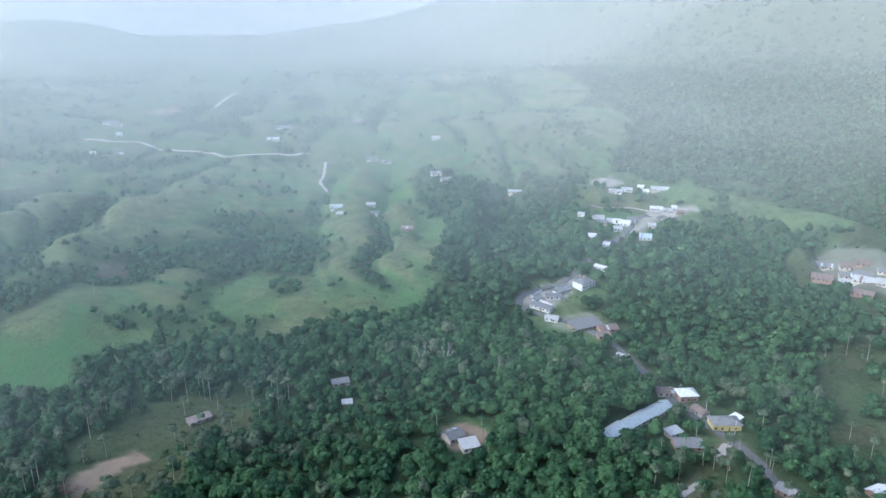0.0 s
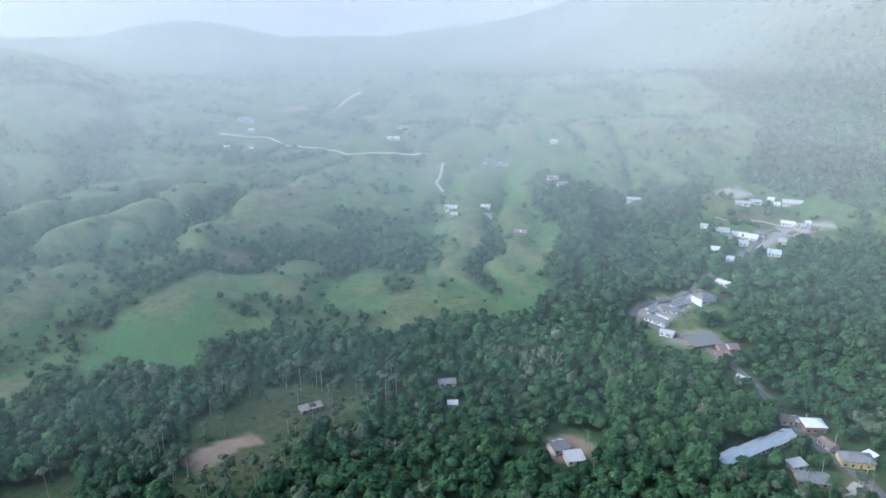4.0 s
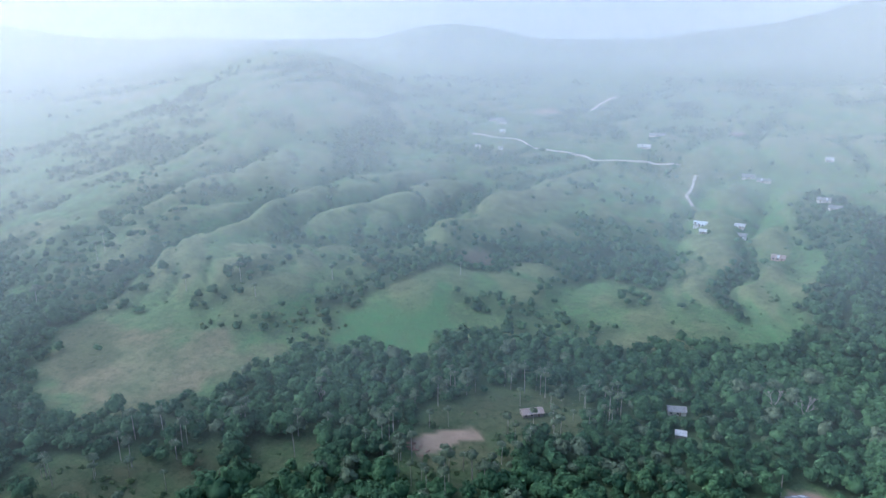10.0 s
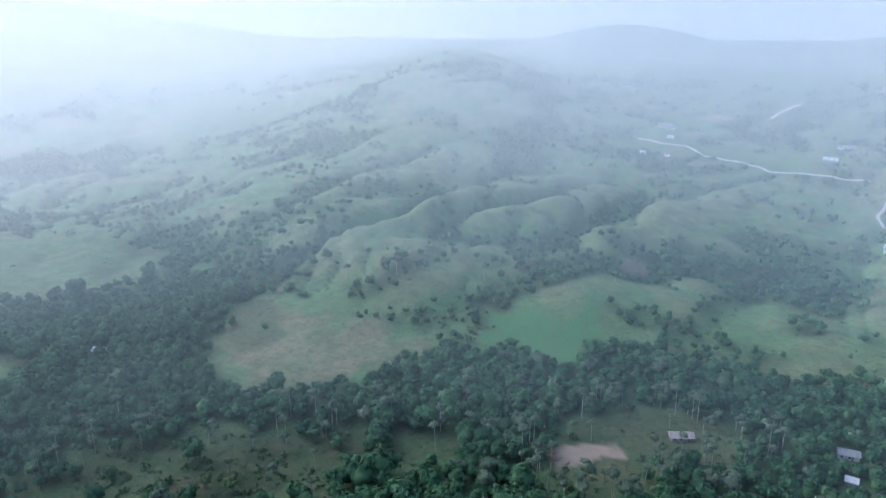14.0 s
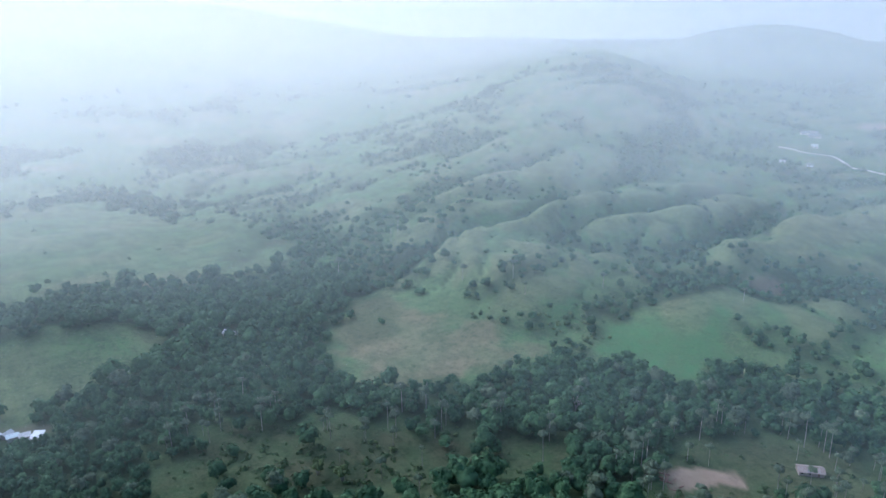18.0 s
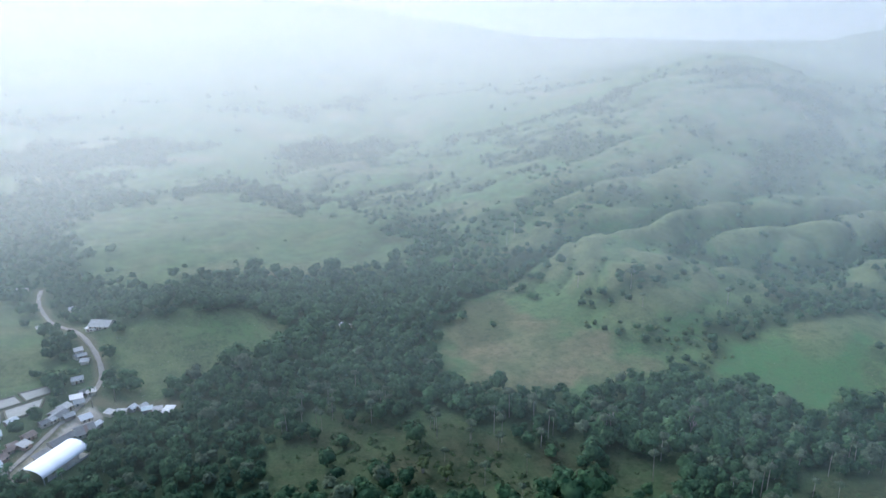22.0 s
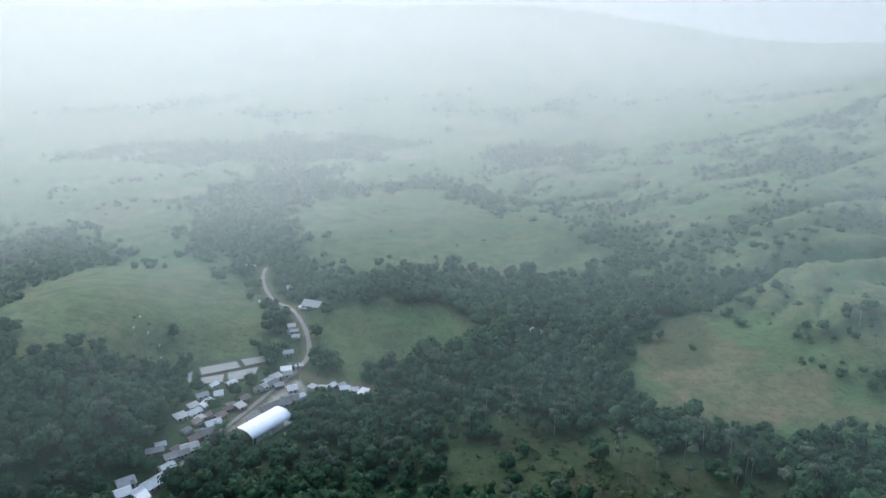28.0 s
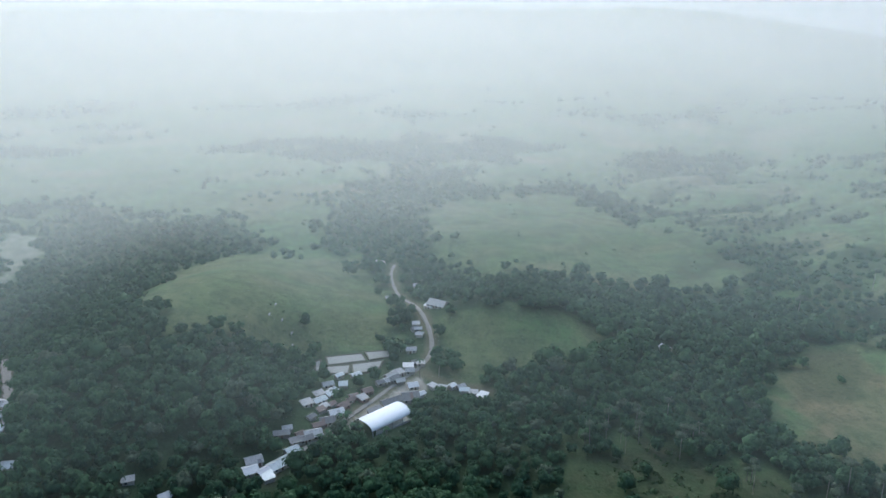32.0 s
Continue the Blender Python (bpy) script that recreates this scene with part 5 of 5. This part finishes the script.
def slender_kind(i):
    """A tall pale stem with a small tuft of leaves on top."""
    rng = random.Random(700 + i)
    tall, lean = rng.uniform(10, 17), rng.uniform(-0.7, 0.7)
    tree = group_at("slender_tree", Matrix.Identity(4), "tall slender tree with a bare pale trunk and small crown", "tree", "slender trees at the clearings")
    stems = [tube([(0, 0, -0.5), (lean * 0.4, 0, tall * 0.5), (lean, 0.2, tall)], [0.18, 0.15, 0.10], 6)]
    for k in range(4):
        a = rng.uniform(0, 6.28)
        stems.append(tube([(lean * 0.8, 0.1, tall * 0.82), (lean + 1.3 * math.cos(a), 1.3 * math.sin(a), tall * rng.uniform(0.92, 1.08))], [0.08, 0.03], 4))
    trunk = new("trunk", mesh_from("trunk", *join(stems), BARK_PALE))
    trunk.parent = tree
    v, f = crown_shape(500 + i, 6, ICO0, 420, 0.12, 0.6, 0.75, body=ICO0)
    r = rng.uniform(2.6, 4.2)
    w = v * np.array([r, r, r * 0.9]) + np.array([lean, 0.2, tall - 0.75 * r])
    crown = new("crown", mesh_from("crown", w, f, LEAF_PALE, np.full(len(w), rng.uniform(0, 1))))
    crown.parent = tree
    return tree


def palm_kind(i):
    rng = random.Random(800 + i)
    tall = rng.uniform(9, 13)
    tree = group_at("palm_tree", Matrix.Identity(4), "slim palm tree with drooping feathered fronds", "palm", "palms among the trees")
    trunk = new("trunk", mesh_from("trunk", *tube([(0, 0, -0.5), (0.3, 0.1, tall * 0.6), (0.5, 0.2, tall)], [0.22, 0.16, 0.13], 6), BARK_PALE))
    trunk.parent = tree
    for k in range(11):
        a = 2 * math.pi * k / 11 + rng.uniform(-0.2, 0.2)
        l, lift = rng.uniform(2.4, 3.4), rng.uniform(-0.1, 0.8)
        v, f = [], []
        for s in range(6):
            q = s / 5
            out, up = l * q, tall + lift * q * 1.6 - 1.9 * q * q
            half = 0.42 * math.sin(math.pi * min(q + 0.08, 1)) + 0.02
            for e, drop in ((-half, 0.14), (0, 0), (half, 0.14)):
                v.append((0.5 + out * math.cos(a) - e * math.sin(a), 0.2 + out * math.sin(a) + e * math.cos(a), up - drop))
            if s:
                o = 3 * s
                f += [(o - 3, o - 2, o + 1), (o - 3, o + 1, o), (o - 2, o - 1, o + 2), (o - 2, o + 2, o + 1)]
        frond = new("frond", mesh_from("frond", np.array(v), np.array(f), LEAF, np.full(len(v), rng.uniform(0.2, 1))))
        frond.parent = tree
    return tree


def rim_places(outline, seed, count, reach):
    """Places scattered along an outline in plan, within the given reach of it."""
    rng = random.Random(seed)
    out = []
    while len(out) < count:
        i = rng.randrange(len(outline))
        (ax, ay), (bx, by) = outline[i], outline[(i + 1) % len(outline)]
        s = rng.random()
        x, y = ax + (bx - ax) * s + rng.uniform(-reach, reach), ay + (by - ay) * s + rng.uniform(-reach, reach)
        if math.hypot(x + 357.5, y + 11.5) > 20 and all(math.hypot(x - h[0], y - h[1]) > 8 for h in ALL_HOUSES) and not any(line_gap(np.array([x]), np.array([y]), q, True)[1][0] for q in (P_DIRT, P_WEEDS)):
            out.append((x, y))
    return out


spots = rim_places(P_HUTCLEAR, 3, 80, 14) + rim_places(P_SCRUB, 4, 24, 16) + rim_places(P_SCRUB2, 5, 16, 14) + rim_places(P_BOTTOMRIGHT, 15, 24, 30) + rim_places(P_RIGHTGRASS, 16, 14, 16)
place_trees([p[0] for p in spots], [p[1] for p in spots], [slender_kind(i) for i in range(8)], 6, 174, 0.75)
spots = rim_places(P_YARD4, 7, 5, 9) + rim_places(P_VYARD, 8, 9, 14) + rim_places(P_BOTTOMRIGHT, 9, 8, 22)
place_trees([p[0] for p in spots], [p[1] for p in spots], [palm_kind(i) for i in range(3)], 8, 22, 0.8)


def bare_tree(x, y, seed, tall):
    """A dead tree: a pale trunk that forks again and again."""
    rng = random.Random(seed)
    tree = group_at("dead_tree", Matrix.Translation((x, y, high(x, y))), "leafless dead tree with pale grey forked branches", "tree")
    pieces = []

    def fork(p, d, l, r, depth):
        q = p + d * l
        pieces.append(tube([p, (p + q) / 2, q], [r, r * 0.85, r * 0.7], 5))
        if depth:
            for k in range(3):
                e = (d + Vector((rng.uniform(-1, 1), rng.uniform(-1, 1), rng.uniform(-0.2, 0.5))) * 0.75).normalized()
                fork(q, e, l * rng.uniform(0.55, 0.8), r * 0.62, depth - 1)

    fork(Vector((0, 0, -0.5)), Vector((0, 0, 1)), tall * 0.4, 0.42, 4)
    trunk = new("trunk", mesh_from("trunk", *join(pieces), BARK_PALE))
    trunk.parent = tree


bare_tree(-13, 388, 1, 15)
bare_tree(2, 386, 2, 14)

# tall single trees on the open slopes
TALL_SPOTS = [(-350, 357), (-521, 364), (-237, 289), (-372, 366), (-515, 352), (-403, 342), (-492, 284), (-330, 420), (-250, 480)]
place_trees([p[0] for p in TALL_SPOTS], [p[1] for p in TALL_SPOTS], [slender_kind(20 + i) for i in range(3)], 16, 20, 0.9)


def bamboo_clump(x, y, seed):
    """A clump of yellow-green canes that lean outwards, with feathery leaves."""
    rng = random.Random(seed)
    clump = group_at("bamboo_clump", Matrix.Translation((x, y, high(x, y))), "feathery yellow-green bamboo clump in the scrub", "bamboo")
    for k in range(14):
        a, lean, tall = rng.uniform(0, 6.28), rng.uniform(0.8, 2.8), rng.uniform(5, 8)
        c, s = math.cos(a), math.sin(a)
        line = [(0.5 * c, 0.5 * s, -0.4), ((0.5 + lean * 0.35) * c, (0.5 + lean * 0.35) * s, tall * 0.6), ((0.5 + lean) * c, (0.5 + lean) * s, tall)]
        cane = new("cane", mesh_from("cane", *tube(line, [0.1, 0.08, 0.04], 5), BARK_PALE))
        cane.parent = clump
        v, f = crown_shape(1000 * seed + k, 3, ICO0, 90, 0.17, 0.9, body=ICO0)
        w = v * np.array([1.7, 1.7, 2.6]) + np.array([line[2][0], line[2][1], tall - 2.2])
        leaves = new("leaves", mesh_from("leaves", w, f, LEAF_BAMBOO, np.full(len(w), rng.random())))
        leaves.parent = clump


for k, (x, y) in enumerate([(-260, 150), (-271, 143)]):
    bamboo_clump(x, y, 3 + k)


def shrub_kind(i):
    """A rounded shrub: a few thin stems under a loose leafy crown."""
    rng = random.Random(1300 + i)
    pale = i % 3 == 0
    words = "loose yellow-green shrub at the edge of the pasture" if pale else "dense green shrub at the foot of the mound"
    shrub = group_at("shrub", Matrix.Identity(4), words, "shrub", "shrubs round the pasture")
    for k in range(3):
        a = rng.uniform(0, 6.28)
        stem = new("stem", mesh_from("stem", *tube([(0.2 * math.cos(a), 0.2 * math.sin(a), -0.4), (0.8 * math.cos(a), 0.8 * math.sin(a), 1.6)], [0.07, 0.03], 5), BARK))
        stem.parent = shrub
    v, f = crown_shape(1400 + i, 7, ICO0, 420, 0.12, 0.85, 0.8, body=ICO0)
    r = rng.uniform(1.3, 2.3)
    w = v * np.array([r, r, r * rng.uniform(0.9, 1.3)]) + np.array([0, 0, 0.1])
    crown = new("crown", mesh_from("crown", w, f, LEAF_BAMBOO if pale else LEAF_BUSH, np.full(len(w), rng.random())))
    crown.parent = shrub
    return shrub


SHRUB_SPOTS = [(-355, 311), (-344, 320), (-338, 324), (-323, 351), (-316, 356), (-316, 367), (-309, 373), (-300, 373), (-309, 345), (-303, 358),
               (-286, 356), (-285, 364), (-289, 364), (-268, 210), (-266, 219), (-271, 178), (-257, 223), (-321, 416), (-312, 431), (-313, -91), (-316, -96)]
rng = random.Random(31)
spots = [(x + rng.gauss(0, 4), y + rng.gauss(0, 4)) for x, y in SHRUB_SPOTS for k in range(4)]
place_trees([p[0] for p in spots], [p[1] for p in spots], [shrub_kind(i) for i in range(7)], 18, 95, 0.6)
bare_tree(-235, 284, 3, 11)
place_trees([-341], [-9], [palm_kind(9)], 19, 1, 0.9)

# pools of a small brook in the wet meadow
for k, (x, y) in enumerate([(-479, -92), (-462, -93), (-464, -85), (-447, -76), (-457, -78)]):
    bm = bmesh.new()
    rng = random.Random(40 + k)
    ring = [(x + rng.uniform(0.5, 1.3) * 2.4 * math.cos(a), y + rng.uniform(0.4, 1.0) * 0.9 * math.sin(a)) for a in np.linspace(0, 2 * math.pi, 12, endpoint=False)]
    level = max(high(*p) for p in ring) + 0.12
    slab(bm, [(p[0], p[1], level) for p in ring], 0.8)
    tagged(part("brook_pool", bm, WATER), "small pale pool of a brook in the meadow", "pool", "brook pools", "structure")


def utility_pole(x, y, turn):
    """A concrete pole with a cross-arm and insulators."""
    pole = group_at("utility_pole", pose(x, y, high(x, y), 0, 0, turn), "grey concrete utility pole beside the road", "pole", "utility poles")
    part_mesh = tube([(0, 0, -0.5), (0, 0, 5), (0, 0, 10)], [0.17, 0.14, 0.1], 8)
    shaft = new("shaft", mesh_from("shaft", *part_mesh, CONCRETE))
    shaft.parent = pole
    bm = bmesh.new()
    box(bm, -0.9, 0.9, -0.06, 0.06, 9.3, 9.42)
    part("cross_arm", bm, BARK, pole)
    for u in (-0.75, 0, 0.75):
        bm = bmesh.new()
        bmesh.ops.create_cone(bm, cap_ends=True, segments=8, radius1=0.07, radius2=0.05, depth=0.22, matrix=Matrix.Translation((u, 0, 9.53)))
        part("insulator", bm, WALLS["white"], pole)


for x, y, turn in ((150, 322, 10), (142, 342, 15), (134, 362, 20), (157, 296, 5)):
    utility_pole(x, y, turn)


def felled_logs():
    """Cut trunks left lying at the lower end of the cleared plot."""
    rng = random.Random(12)
    for k in range(16):
        x, y = -166 + rng.uniform(-6, 7), 273 + rng.uniform(-5, 6)
        l, r = rng.uniform(2.5, 6), rng.uniform(0.16, 0.34)
        log = new("log", mesh_from("log", *tube([(0, 0, -l / 2), (0.05, 0, 0), (0, 0.05, l / 2)], [r, r * 0.92, r * 0.8], 8), LOG_WOOD))
        log.matrix_world = Matrix.Translation((x, y, high(x, y) + r * 0.9)) @ Matrix.Rotation(rng.uniform(0, 3.14), 4, "Z") @ Matrix.Rotation(radians(90), 4, "X")
        tagged(log, "reddish-brown felled log lying on bare earth", "log", "felled logs")


felled_logs()
